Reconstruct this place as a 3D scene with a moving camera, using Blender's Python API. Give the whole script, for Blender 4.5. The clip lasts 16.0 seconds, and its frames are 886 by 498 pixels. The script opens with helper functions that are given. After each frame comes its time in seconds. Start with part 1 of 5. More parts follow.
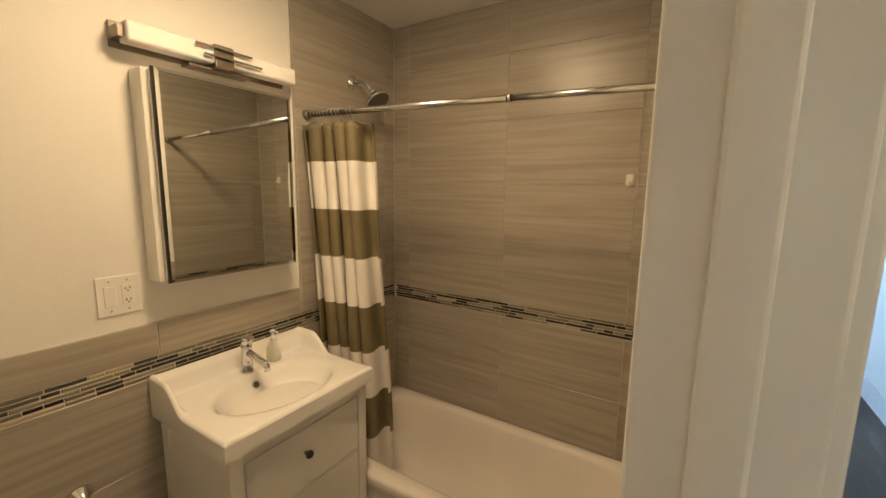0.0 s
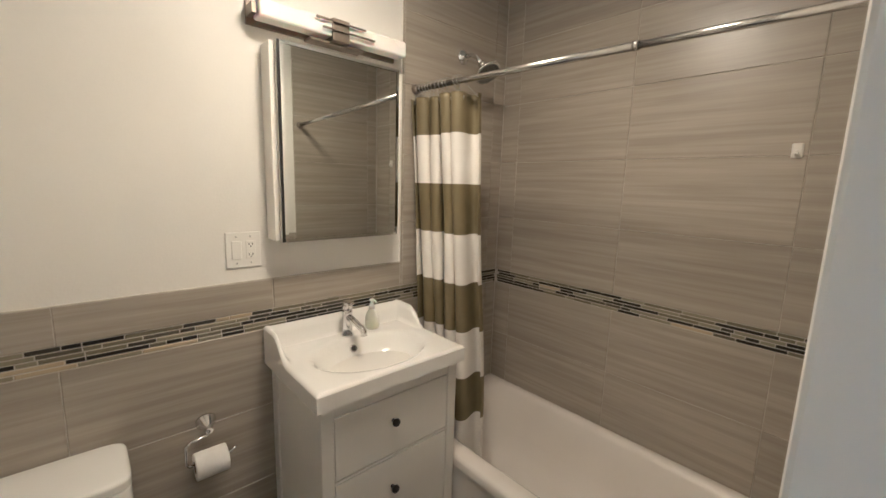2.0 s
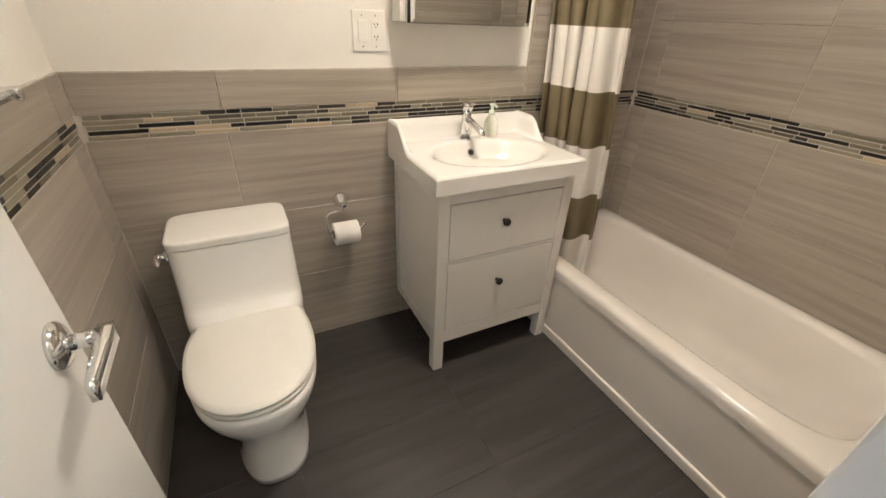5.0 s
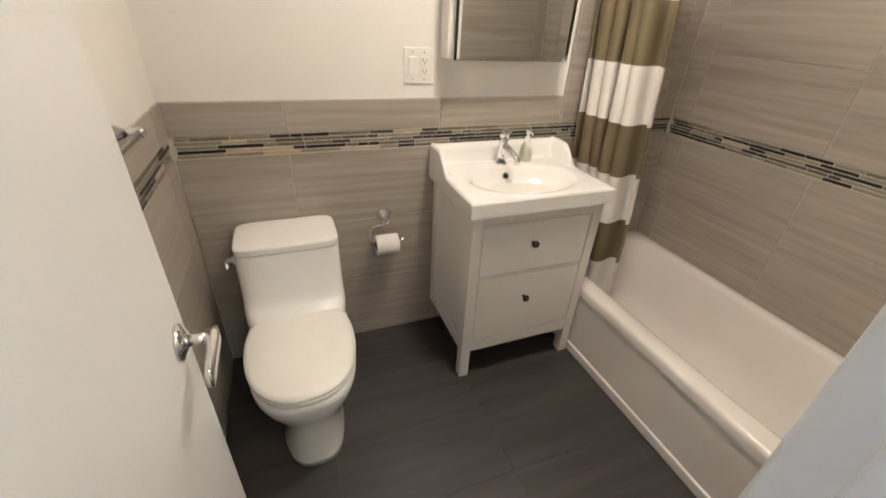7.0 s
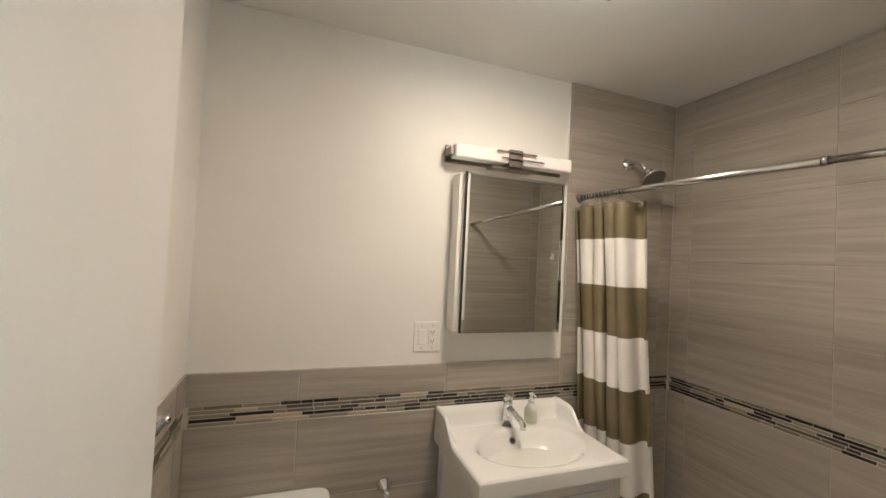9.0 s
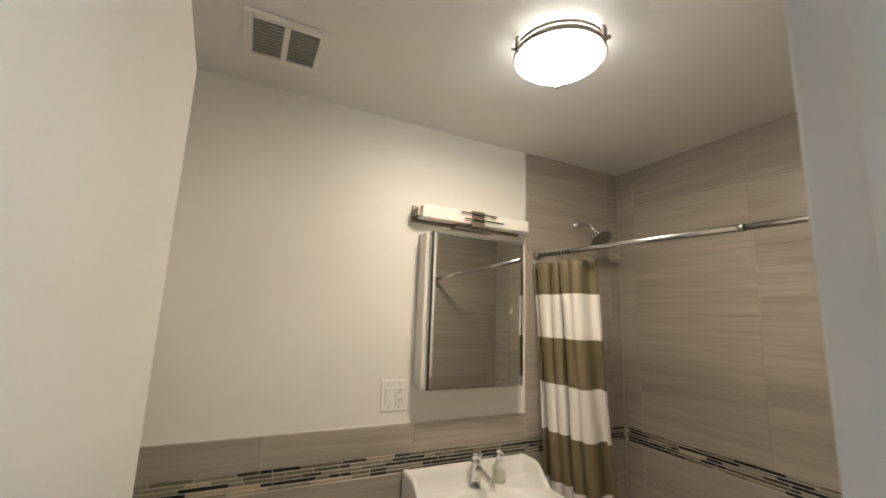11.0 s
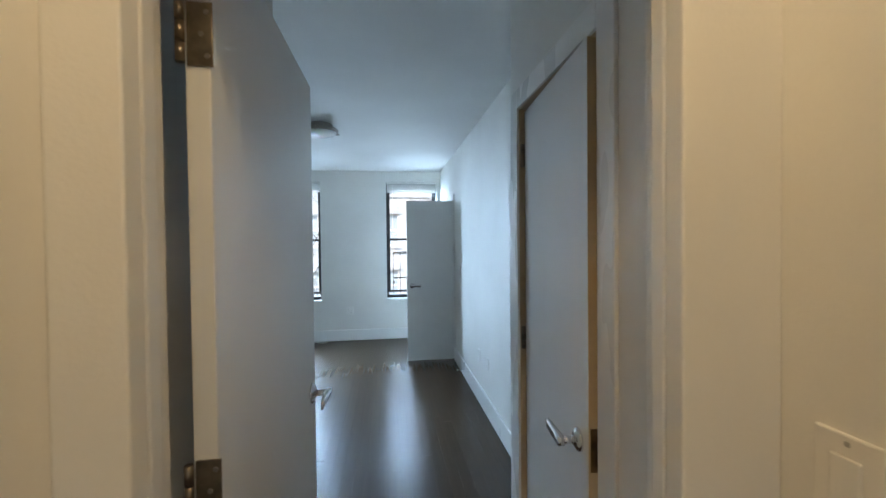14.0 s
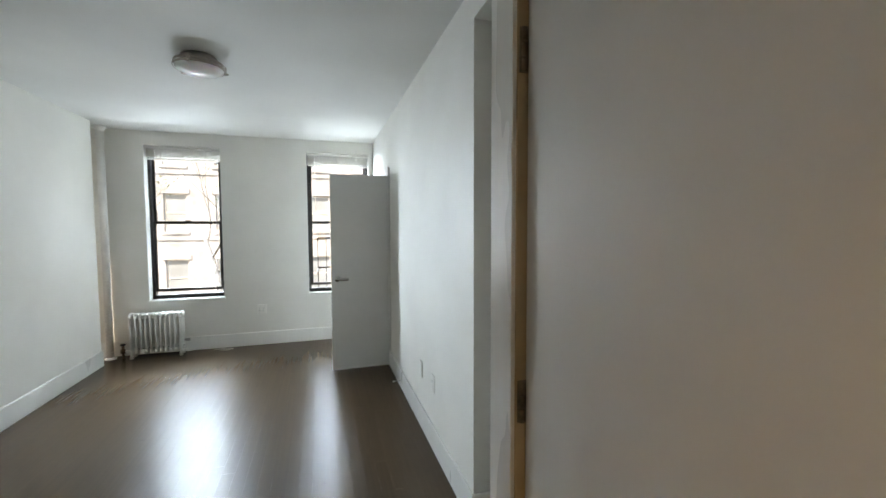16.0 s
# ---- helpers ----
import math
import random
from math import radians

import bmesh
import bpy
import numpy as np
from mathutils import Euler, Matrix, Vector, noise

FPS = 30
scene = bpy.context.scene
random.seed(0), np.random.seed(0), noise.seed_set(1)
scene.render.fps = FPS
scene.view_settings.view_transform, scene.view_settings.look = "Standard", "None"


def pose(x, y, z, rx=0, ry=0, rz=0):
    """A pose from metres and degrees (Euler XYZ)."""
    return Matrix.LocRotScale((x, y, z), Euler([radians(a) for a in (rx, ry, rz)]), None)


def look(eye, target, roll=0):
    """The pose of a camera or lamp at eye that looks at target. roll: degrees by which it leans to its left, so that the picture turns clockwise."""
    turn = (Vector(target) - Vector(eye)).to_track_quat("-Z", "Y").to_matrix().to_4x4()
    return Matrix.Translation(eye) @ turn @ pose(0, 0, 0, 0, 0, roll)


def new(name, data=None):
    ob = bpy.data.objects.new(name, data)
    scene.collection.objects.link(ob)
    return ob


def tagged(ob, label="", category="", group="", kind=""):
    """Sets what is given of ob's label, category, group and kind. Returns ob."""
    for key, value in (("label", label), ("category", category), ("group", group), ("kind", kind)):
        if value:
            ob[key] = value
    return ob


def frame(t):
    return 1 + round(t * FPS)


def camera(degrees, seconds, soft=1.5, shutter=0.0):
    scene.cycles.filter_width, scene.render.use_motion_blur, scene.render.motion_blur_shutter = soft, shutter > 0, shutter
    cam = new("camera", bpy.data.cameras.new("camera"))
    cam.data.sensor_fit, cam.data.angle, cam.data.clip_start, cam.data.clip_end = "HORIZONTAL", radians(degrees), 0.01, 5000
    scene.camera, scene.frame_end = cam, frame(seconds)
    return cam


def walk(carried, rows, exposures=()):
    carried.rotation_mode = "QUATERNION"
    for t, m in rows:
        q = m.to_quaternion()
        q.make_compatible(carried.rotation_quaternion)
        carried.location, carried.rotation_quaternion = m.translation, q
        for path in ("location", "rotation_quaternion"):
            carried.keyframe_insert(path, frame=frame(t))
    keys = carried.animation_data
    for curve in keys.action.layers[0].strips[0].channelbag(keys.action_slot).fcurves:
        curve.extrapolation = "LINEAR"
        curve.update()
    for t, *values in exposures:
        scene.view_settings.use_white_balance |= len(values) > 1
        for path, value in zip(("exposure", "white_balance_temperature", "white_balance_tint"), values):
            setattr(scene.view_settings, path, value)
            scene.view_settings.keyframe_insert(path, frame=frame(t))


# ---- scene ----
cam = camera(95.8, 16.0, shutter=0.3)
PATH = [
    (0, (0.156, 0.983, 1.632), (-0.894, 2.659, 1.335), 0.8),
    (0.5, (0.136, 1.023, 1.654), (-0.957, 2.672, 1.363), 0.8),
    (1, (0.146, 1.061, 1.64), (-1.078, 2.616, 1.344), 1.1),
    (1.5, (0.144, 1.076, 1.59), (-1.229, 2.497, 1.283), 1.5),
    (2, (0.14, 1.069, 1.531), (-1.322, 2.396, 1.213), 1.7),
    (2.5, (0.136, 1.047, 1.487), (-1.387, 2.287, 1.11), 2.0),
    (3, (0.137, 1.044, 1.43), (-1.433, 2.184, 0.943), 1.9),
    (3.5, (0.142, 1.043, 1.39), (-1.443, 2.081, 0.752), 2.0),
    (4, (0.141, 1.037, 1.359), (-1.428, 1.988, 0.564), 2.3),
    (4.5, (0.146, 1.033, 1.34), (-1.403, 1.895, 0.414), 2.4),
    (4.7, (0.14, 1.029, 1.332), (-1.396, 1.867, 0.364), 2.6),
    (6.8, (0.212, 0.987, 1.434), (-1.345, 1.644, 0.364), 3.1),
    (7, (0.215, 0.98, 1.449), (-1.386, 1.631, 0.443), 3.1),
    (7.5, (0.235, 0.961, 1.484), (-1.511, 1.607, 0.753), 2.8),
    (8, (0.243, 0.948, 1.536), (-1.596, 1.624, 1.132), 2.6),
    (8.5, (0.242, 0.947, 1.58), (-1.634, 1.63, 1.468), 2.6),
    (8.7, (0.253, 0.947, 1.6), (-1.628, 1.627, 1.567), 2.6),
    (10.8, (0.281, 0.896, 1.642), (-1.535, 1.671, 1.963), 2.3),
    (11, (0.299, 0.874, 1.62), (-1.474, 1.738, 1.95), 2.1),
    (11.5, (0.354, 0.834, 1.591), (-1.133, 2.128, 1.931), 1.6),
    (12, (0.433, 0.834, 1.555), (-0.662, 2.472, 1.898), 1.0),
    (12.5, (0.49, 0.91, 1.524), (-0.073, 2.806, 1.823), 0.3),
    (13, (0.546, 1.041, 1.495), (0.482, 3.034, 1.645), -0.4),
    (13.5, (0.602, 1.205, 1.511), (0.804, 3.194, 1.554), -0.5),
    (14, (0.607, 1.366, 1.504), (0.885, 3.346, 1.469), -0.6),
    (14.5, (0.598, 1.599, 1.494), (0.952, 3.566, 1.426), -0.5),
    (15, (0.634, 1.839, 1.478), (1.089, 3.785, 1.394), -0.4),
    (15.5, (0.716, 2.033, 1.47), (1.207, 3.97, 1.381), -0.5),
    (16, (0.747, 2.176, 1.488), (1.336, 4.084, 1.378), -0.2),
]
EXPOSURES = [(0.0, 1.0, 6100, 6), (0.8, 1.2, 5050, 7), (1.6, 1.22, 4600, 7), (3.0, 1.5, 4580, 7), (4.5, 1.82, 4580, 7), (7.0, 1.7, 4520, 8), (8.0, 1.32, 4520, 8), (8.5, 1.2, 4550, 8), (11.0, 1.05, 4650, 6), (11.6, 0.75, 5250, 1), (12.2, 0.38, 5950, 9), (13.0, 0.55, 6200, 8), (13.5, 0.5, 6350, 8), (14.0, 0.58, 6700, 9), (14.5, 0.95, 7750, 12), (15.2, 0.95, 8550, 14), (16.0, 0.68, 9200, 16)]
walk(cam, [(t, look(eye, target, roll)) for t, eye, target, roll in PATH], EXPOSURES)
SKY, SUN, BATH_W, HALL_W, WIN_W, GLASS_GLOW, HALL_FILL = 0.15, 4.5, 5.9, 0.74, 9600.0, 10.5, 6.5


# ---- world, sun, lamps ----
world = bpy.data.worlds.new("sky")
scene.world = world
world.use_nodes = True
wn = world.node_tree
sky = wn.nodes.new("ShaderNodeTexSky")
sky.sky_type = "NISHITA"
sky.sun_disc = False
sky.sun_elevation, sky.sun_rotation = radians(42), radians(200)
wn.links.new(sky.outputs[0], wn.nodes["Background"].inputs[0])
wn.nodes["Background"].inputs[1].default_value = SKY

sun = new("sun", bpy.data.lights.new("sun", "SUN"))
sun.data.energy, sun.data.angle, sun.data.color = SUN, radians(0.5), (1.0, 0.97, 0.93)
sun.matrix_world = look((-8, -22, 24), (0, 0, 0))


def lamp(name, kind, m, watts, colour, size, size_y=0.0):
    ob = new(name, bpy.data.lights.new(name, kind))
    ob.data.energy, ob.data.color = watts, colour
    if kind == "AREA":
        ob.data.shape, ob.data.size, ob.data.size_y = "RECTANGLE", size, size_y
    else:
        ob.data.shadow_soft_size = size
    ob.matrix_world = m
    return ob


WARM = (1.0, 0.63, 0.31)
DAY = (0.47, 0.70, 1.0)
lamp("bath_lamp", "AREA", pose(-0.635, 1.735, 2.447), BATH_W, WARM, 0.22, 0.22)
lamp("hall_lamp", "AREA", pose(0.70, 1.36, 2.415), HALL_W, (1.0, 0.66, 0.26), 0.22, 0.22)
# Added area lamps outside, kept out of view, stand in for daylight.
lamp("sky_standin_high", "AREA", look((-2.0, 14.5, 7.2), (0.2, 6.6, 1.4)), 0.5 * WIN_W, DAY, 7.0, 5.4)
# Added far to the side, unseen, to brighten the bedroom's right wall.
lamp("sky_standin_side", "AREA", look((-8.6, 17.5, 3.0), (1.4, 4.2, 1.3)), 0.62 * WIN_W, DAY, 6.0, 6.5)
# Added below the sills, unseen, for light thrown up at the ceiling.
lamp("bounce_standin_low", "AREA", look((-0.6, 14.0, -1.9), (0.1, 6.5, 1.6)), 0.05 * WIN_W, DAY, 8.0, 1.6)
# Added fill lamp with daylight colour at an invented opening in the hall's end.
lamp("hall_daylight_fill", "AREA", pose(0.70, -2.10, 1.45, radians(90), 0, 0), HALL_FILL, DAY, 0.62, 1.36)


# ---- materials ----
def material(name, colour, rough=0.5, metal=0.0, vary=0.12, scale=6.0, bump=0.05, fine=90.0, spread=0.0, stretch=(1, 1, 1), colour2=None, coat=0.0, per_piece=False, trans=0.0, sub=0.0):
    m = bpy.data.materials.new(name)
    m.use_nodes = True
    nt = m.node_tree
    N, L = nt.nodes, nt.links
    bsdf = N["Principled BSDF"]
    bsdf.inputs["Metallic"].default_value = metal
    bsdf.inputs["Coat Weight"].default_value = coat
    bsdf.inputs["Coat Roughness"].default_value = 0.08
    bsdf.inputs["Transmission Weight"].default_value = trans
    bsdf.inputs["Subsurface Weight"].default_value = sub
    tc = N.new("ShaderNodeTexCoord")
    mp = N.new("ShaderNodeMapping")
    mp.inputs["Scale"].default_value = stretch
    L.new(tc.outputs["Object"], mp.inputs["Vector"])
    vec = mp.outputs["Vector"]
    info = N.new("ShaderNodeObjectInfo")
    if per_piece:
        add = N.new("ShaderNodeVectorMath")
        add.operation = "MULTIPLY_ADD"
        comb = N.new("ShaderNodeCombineXYZ")
        for k in range(3):
            L.new(info.outputs["Random"], comb.inputs[k])
        add.inputs[1].default_value = (37.0, 91.0, 53.0)
        L.new(comb.outputs[0], add.inputs[0])
        L.new(vec, add.inputs[2])
        vec = add.outputs[0]
    big = N.new("ShaderNodeTexNoise")
    big.inputs["Scale"].default_value, big.inputs["Detail"].default_value = scale, 4
    small = N.new("ShaderNodeTexNoise")
    small.inputs["Scale"].default_value, small.inputs["Detail"].default_value = fine, 3
    L.new(vec, big.inputs["Vector"])
    L.new(vec, small.inputs["Vector"])
    ramp = N.new("ShaderNodeMix")
    ramp.data_type = "RGBA"
    a = colour
    b = colour2 or tuple(c * (1 - 2.2 * vary) for c in colour)
    ramp.inputs["A"].default_value, ramp.inputs["B"].default_value = (*a, 1), (*b, 1)
    mr = N.new("ShaderNodeMapRange")
    mr.inputs["From Min"].default_value, mr.inputs["From Max"].default_value = 0.36, 0.66
    L.new(big.outputs["Fac"], mr.inputs["Value"])
    L.new(mr.outputs["Result"], ramp.inputs["Factor"])
    col = ramp.outputs["Result"]
    hsv = N.new("ShaderNodeHueSaturation")
    val = N.new("ShaderNodeMapRange")
    val.inputs["To Min"].default_value, val.inputs["To Max"].default_value = 1 - 0.5 * vary, 1 + 0.5 * vary
    L.new(small.outputs["Fac"], val.inputs["Value"])
    out = val.outputs["Result"]
    if spread:
        rnd = N.new("ShaderNodeMapRange")
        rnd.inputs["To Min"].default_value, rnd.inputs["To Max"].default_value = 1 - spread, 1 + spread
        L.new(info.outputs["Random"], rnd.inputs["Value"])
        mul = N.new("ShaderNodeMath")
        mul.operation = "MULTIPLY"
        L.new(out, mul.inputs[0])
        L.new(rnd.outputs["Result"], mul.inputs[1])
        out = mul.outputs[0]
    L.new(out, hsv.inputs["Value"])
    L.new(col, hsv.inputs["Color"])
    L.new(hsv.outputs["Color"], bsdf.inputs["Base Color"])
    rr = N.new("ShaderNodeMapRange")
    rr.inputs["To Min"].default_value, rr.inputs["To Max"].default_value = max(0.02, rough * 0.8), min(1, rough * 1.25)
    L.new(big.outputs["Fac"], rr.inputs["Value"])
    L.new(rr.outputs["Result"], bsdf.inputs["Roughness"])
    if bump:
        bp = N.new("ShaderNodeBump")
        bp.inputs["Strength"].default_value, bp.inputs["Distance"].default_value = bump, 0.004
        L.new(small.outputs["Fac"], bp.inputs["Height"])
        L.new(bp.outputs["Normal"], bsdf.inputs["Normal"])
    return m


def glowing(name, colour, strength):
    m = material(name, (0.9, 0.88, 0.82), 0.3, bump=0)
    b = m.node_tree.nodes["Principled BSDF"]
    b.inputs["Emission Color"].default_value, b.inputs["Emission Strength"].default_value = (*colour, 1), strength
    return m


def glass(name, tint, rough=0.0, ior=1.45):
    m = bpy.data.materials.new(name)
    m.use_nodes = True
    nt = m.node_tree
    b = nt.nodes["Principled BSDF"]
    b.inputs["Base Color"].default_value = (*tint, 1)
    b.inputs["Roughness"].default_value, b.inputs["Transmission Weight"].default_value, b.inputs["IOR"].default_value = rough, 1.0, ior
    return m


PAINT = material("wall_paint", (0.82, 0.80, 0.75), 0.55, vary=0.03, scale=1.5, bump=0.10, fine=160)
CEIL = material("ceiling_paint", (0.83, 0.82, 0.79), 0.7, vary=0.03, scale=1.2, bump=0.08, fine=140)
TRIM = material("trim_gloss_paint", (0.82, 0.81, 0.78), 0.28, vary=0.03, scale=3, bump=0.06, fine=60, stretch=(1, 1, 0.3))
LEAF = material("door_paint", (0.80, 0.80, 0.78), 0.30, vary=0.025, scale=2, bump=0.05, fine=110)
TILE = material("taupe_tile", (0.338, 0.302, 0.249), 0.32, vary=0.20, scale=1.5, bump=0.03, fine=7, stretch=(1.0, 1, 30), colour2=(0.425, 0.385, 0.325), spread=0.05, per_piece=True)
GROUT = material("pale_grout", (0.60, 0.56, 0.49), 0.8, vary=0.1, scale=20)
FTILE = material("charcoal_floor_tile", (0.060, 0.056, 0.052), 0.38, vary=0.15, scale=1.5, bump=0.04, fine=10, stretch=(1.2, 14, 1), colour2=(0.040, 0.037, 0.035), spread=0.06, per_piece=True)
FGROUT = material("dark_grout", (0.095, 0.09, 0.085), 0.85, vary=0.15, scale=30)
PORC = material("white_porcelain", (0.86, 0.85, 0.82), 0.12, vary=0.015, scale=2, bump=0.0, coat=0.5)
ENAMEL = material("white_enamel", (0.84, 0.80, 0.75), 0.16, vary=0.03, scale=2.5, bump=0.01, fine=20, coat=0.4)
# Tan, darker than the white trim, for the closet jamb and leaf edge.
TAN = material("tan_jamb_and_edge", (0.60, 0.47, 0.30), 0.45, vary=0.08, scale=4, bump=0.05, fine=60, stretch=(1, 1, 0.2))
CABINET = material("white_cabinet_paint", (0.80, 0.78, 0.73), 0.34, vary=0.02, scale=3, bump=0.03, fine=120)
CHROME = material("chrome", (0.78, 0.78, 0.78), 0.10, 1.0, vary=0.05, scale=8, bump=0.0)
STEEL = material("brushed_steel", (0.50, 0.49, 0.47), 0.30, 1.0, vary=0.1, scale=20, bump=0.02, stretch=(1, 1, 8))
NICKEL = material("brushed_nickel", (0.42, 0.38, 0.33), 0.36, 1.0, vary=0.1, scale=14, bump=0.02)
BLACK = material("black_metal", (0.015, 0.014, 0.013), 0.35, vary=0.2, scale=10)
# Near-black; also painted in for the shade inside holes, slots and gaps.
DARK = material("dark_gap", (0.03, 0.028, 0.025), 0.7, vary=0.2)
PLASTIC = material("white_plastic", (0.82, 0.80, 0.75), 0.32, vary=0.02, scale=8, bump=0.01)
OLIVE = material("olive_fabric", (0.19, 0.157, 0.082), 0.55, vary=0.10, scale=5, bump=0.12, fine=260)
CREAM = material("white_fabric", (0.82, 0.79, 0.74), 0.6, vary=0.05, scale=5, bump=0.12, fine=260)
PAPER = material("tissue_paper", (0.85, 0.83, 0.80), 0.9, vary=0.05, scale=20, bump=0.15, fine=120)
FROST = material("frosted_white_glass", (0.86, 0.85, 0.82), 0.25, vary=0.02, scale=3, bump=0.0, sub=0.2)
GLOW = glowing("lit_frosted_glass", (1.0, 0.76, 0.48), GLASS_GLOW)
MIRROR = material("mirror", (0.80, 0.82, 0.80), 0.02, 1.0, vary=0.0, bump=0.0)
PANE = glass("window_glass", (1, 1, 1))
CLEARP = glass("clear_plastic", (0.97, 0.98, 0.95), 0.3, 1.08)
SOAPM = glass("pale_green_soap", (0.97, 0.98, 0.86), 0.3, 1.10)
FRAME = material("black_window_frame", (0.018, 0.018, 0.02), 0.4, vary=0.2, scale=6)
WOOD = material("dark_oak_plank", (0.080, 0.051, 0.030), 0.27, vary=0.07, scale=3.0, bump=0.004, fine=12, stretch=(0.35, 20, 8), colour2=(0.070, 0.045, 0.027), spread=0.025, coat=0.0, per_piece=True)
WOOD.node_tree.nodes["Principled BSDF"].inputs["Specular IOR Level"].default_value = 0.17
for link in list(WOOD.node_tree.links):
    if link.to_socket.name == "Roughness" and link.to_node.name == "Principled BSDF":
        WOOD.node_tree.links.remove(link)
WOOD.node_tree.nodes["Principled BSDF"].inputs["Roughness"].default_value = 0.27
ROD = material("rod_steel", (0.62, 0.61, 0.59), 0.24, 1.0, vary=0.08, scale=10, bump=0.01)
RADP = material("radiator_paint", (0.80, 0.79, 0.76), 0.35, vary=0.04, scale=8, bump=0.08, fine=60)
GREY = material("grey_panel_paint", (0.17, 0.165, 0.15), 0.45, vary=0.06, scale=4, bump=0.05, fine=150)
STONE = material("pale_facade_stone", (0.64, 0.68, 0.74), 0.85, vary=0.15, scale=1.4, bump=0.3, fine=25)
BRICKM = material("painted_brick_facade", (0.62, 0.63, 0.66), 0.9, vary=0.2, scale=3, bump=0.4, fine=30)
BARK = material("tree_bark", (0.20, 0.185, 0.17), 0.9, vary=0.3, scale=6, bump=0.6, fine=25, stretch=(1, 1, 0.3))
LEAFG = material("young_leaf", (0.10, 0.13, 0.045), 0.6, vary=0.3, scale=4)
FARPANE = material("far_window_glass", (0.42, 0.50, 0.58), 0.08, vary=0.1, scale=1.0, bump=0.0)
ASPHALT = material("asphalt", (0.055, 0.055, 0.055), 0.9, vary=0.2, scale=1.0, bump=0.3, fine=40)
VENTG = material("grey_vent_plastic", (0.36, 0.35, 0.33), 0.6, vary=0.05)
HINGE = material("tarnished_steel", (0.30, 0.25, 0.19), 0.36, 1.0, vary=0.2, scale=25, bump=0.02)
BRONZE = material("dark_brushed_nickel", (0.26, 0.225, 0.185), 0.42, 0.9, vary=0.1, scale=14, bump=0.02)
BRASS = material("old_brass", (0.20, 0.13, 0.07), 0.5, 0.8, vary=0.3, scale=12)
TUFT = material("mosaic_glass", (0.02, 0.018, 0.016), 0.32, vary=0.1, scale=20, coat=0.05)


def mosaic_material():
    m = TUFT
    nt = m.node_tree
    b = nt.nodes["Principled BSDF"]
    info = nt.nodes.new("ShaderNodeObjectInfo")
    isl = nt.nodes.new("ShaderNodeNewGeometry")
    s = nt.nodes.new("ShaderNodeMath")
    s.operation = "ADD"
    w = nt.nodes.new("ShaderNodeMath")
    w.operation = "FRACT"
    nt.links.new(info.outputs["Random"], s.inputs[0])
    nt.links.new(isl.outputs["Random Per Island"], s.inputs[1])
    nt.links.new(s.outputs[0], w.inputs[0])
    cr = nt.nodes.new("ShaderNodeValToRGB")
    cr.color_ramp.interpolation = "CONSTANT"
    tones = [(0.0, (0.008, 0.008, 0.007)), (0.36, (0.040, 0.036, 0.028)), (0.44, (0.17, 0.155, 0.105)), (0.66, (0.27, 0.25, 0.18)), (0.88, (0.10, 0.09, 0.065)), (0.95, (0.48, 0.40, 0.27))]
    el = cr.color_ramp.elements
    el[0].position, el[0].color = 0.0, (*tones[0][1], 1)
    el[1].position, el[1].color = tones[1][0], (*tones[1][1], 1)
    for p, c in tones[2:]:
        e = el.new(p)
        e.color = (*c, 1)
    nt.links.new(w.outputs[0], cr.inputs[0])
    nt.links.new(cr.outputs[0], b.inputs["Base Color"])


mosaic_material()


# ---- mesh builders ----
def box(bm, x0, y0, z0, x1, y1, z1, r=0.0, seg=2):
    x0, x1 = min(x0, x1), max(x0, x1)
    y0, y1 = min(y0, y1), max(y0, y1)
    z0, z1 = min(z0, z1), max(z0, z1)
    g = bmesh.ops.create_cube(bm, size=1.0)["verts"]
    for v in g:
        v.co = Vector(((x0 + x1) / 2 + v.co.x * (x1 - x0), (y0 + y1) / 2 + v.co.y * (y1 - y0), (z0 + z1) / 2 + v.co.z * (z1 - z0)))
    if r > 0:
        r = min(r, 0.49 * min(x1 - x0, y1 - y0, z1 - z0))
        edges = list({e for v in g for e in v.link_edges})
        bmesh.ops.bevel(bm, geom=edges, offset=r, segments=seg, profile=0.5, affect="EDGES")
    return bm


def boxes(*items, r=0.0, seg=2):
    bm = bmesh.new()
    for it in items:
        box(bm, *it, r=r, seg=seg)
    return bm


def tube(bm, pts, rad, n=12, caps=True):
    """A round bar along points; rad is one radius or one for each point."""
    pts = [Vector(p) for p in pts]
    rads = rad if isinstance(rad, (list, tuple)) else [rad] * len(pts)
    rings = []
    up = None
    for i, p in enumerate(pts):
        d = (pts[min(i + 1, len(pts) - 1)] - pts[max(i - 1, 0)]).normalized()
        if up is None:
            up = d.orthogonal().normalized()
        up = (up - d * up.dot(d))
        up = up.normalized() if up.length > 1e-6 else d.orthogonal().normalized()
        side = d.cross(up)
        rings.append([bm.verts.new(p + (up * math.cos(a) + side * math.sin(a)) * rads[i]) for a in [2 * math.pi * k / n for k in range(n)]])
    for r0, r1 in zip(rings, rings[1:]):
        for k in range(n):
            f = bm.faces.new((r0[k], r0[(k + 1) % n], r1[(k + 1) % n], r1[k]))
            f.smooth = True
    if caps:
        bm.faces.new(list(reversed(rings[0])))
        bm.faces.new(rings[-1])
    return bm


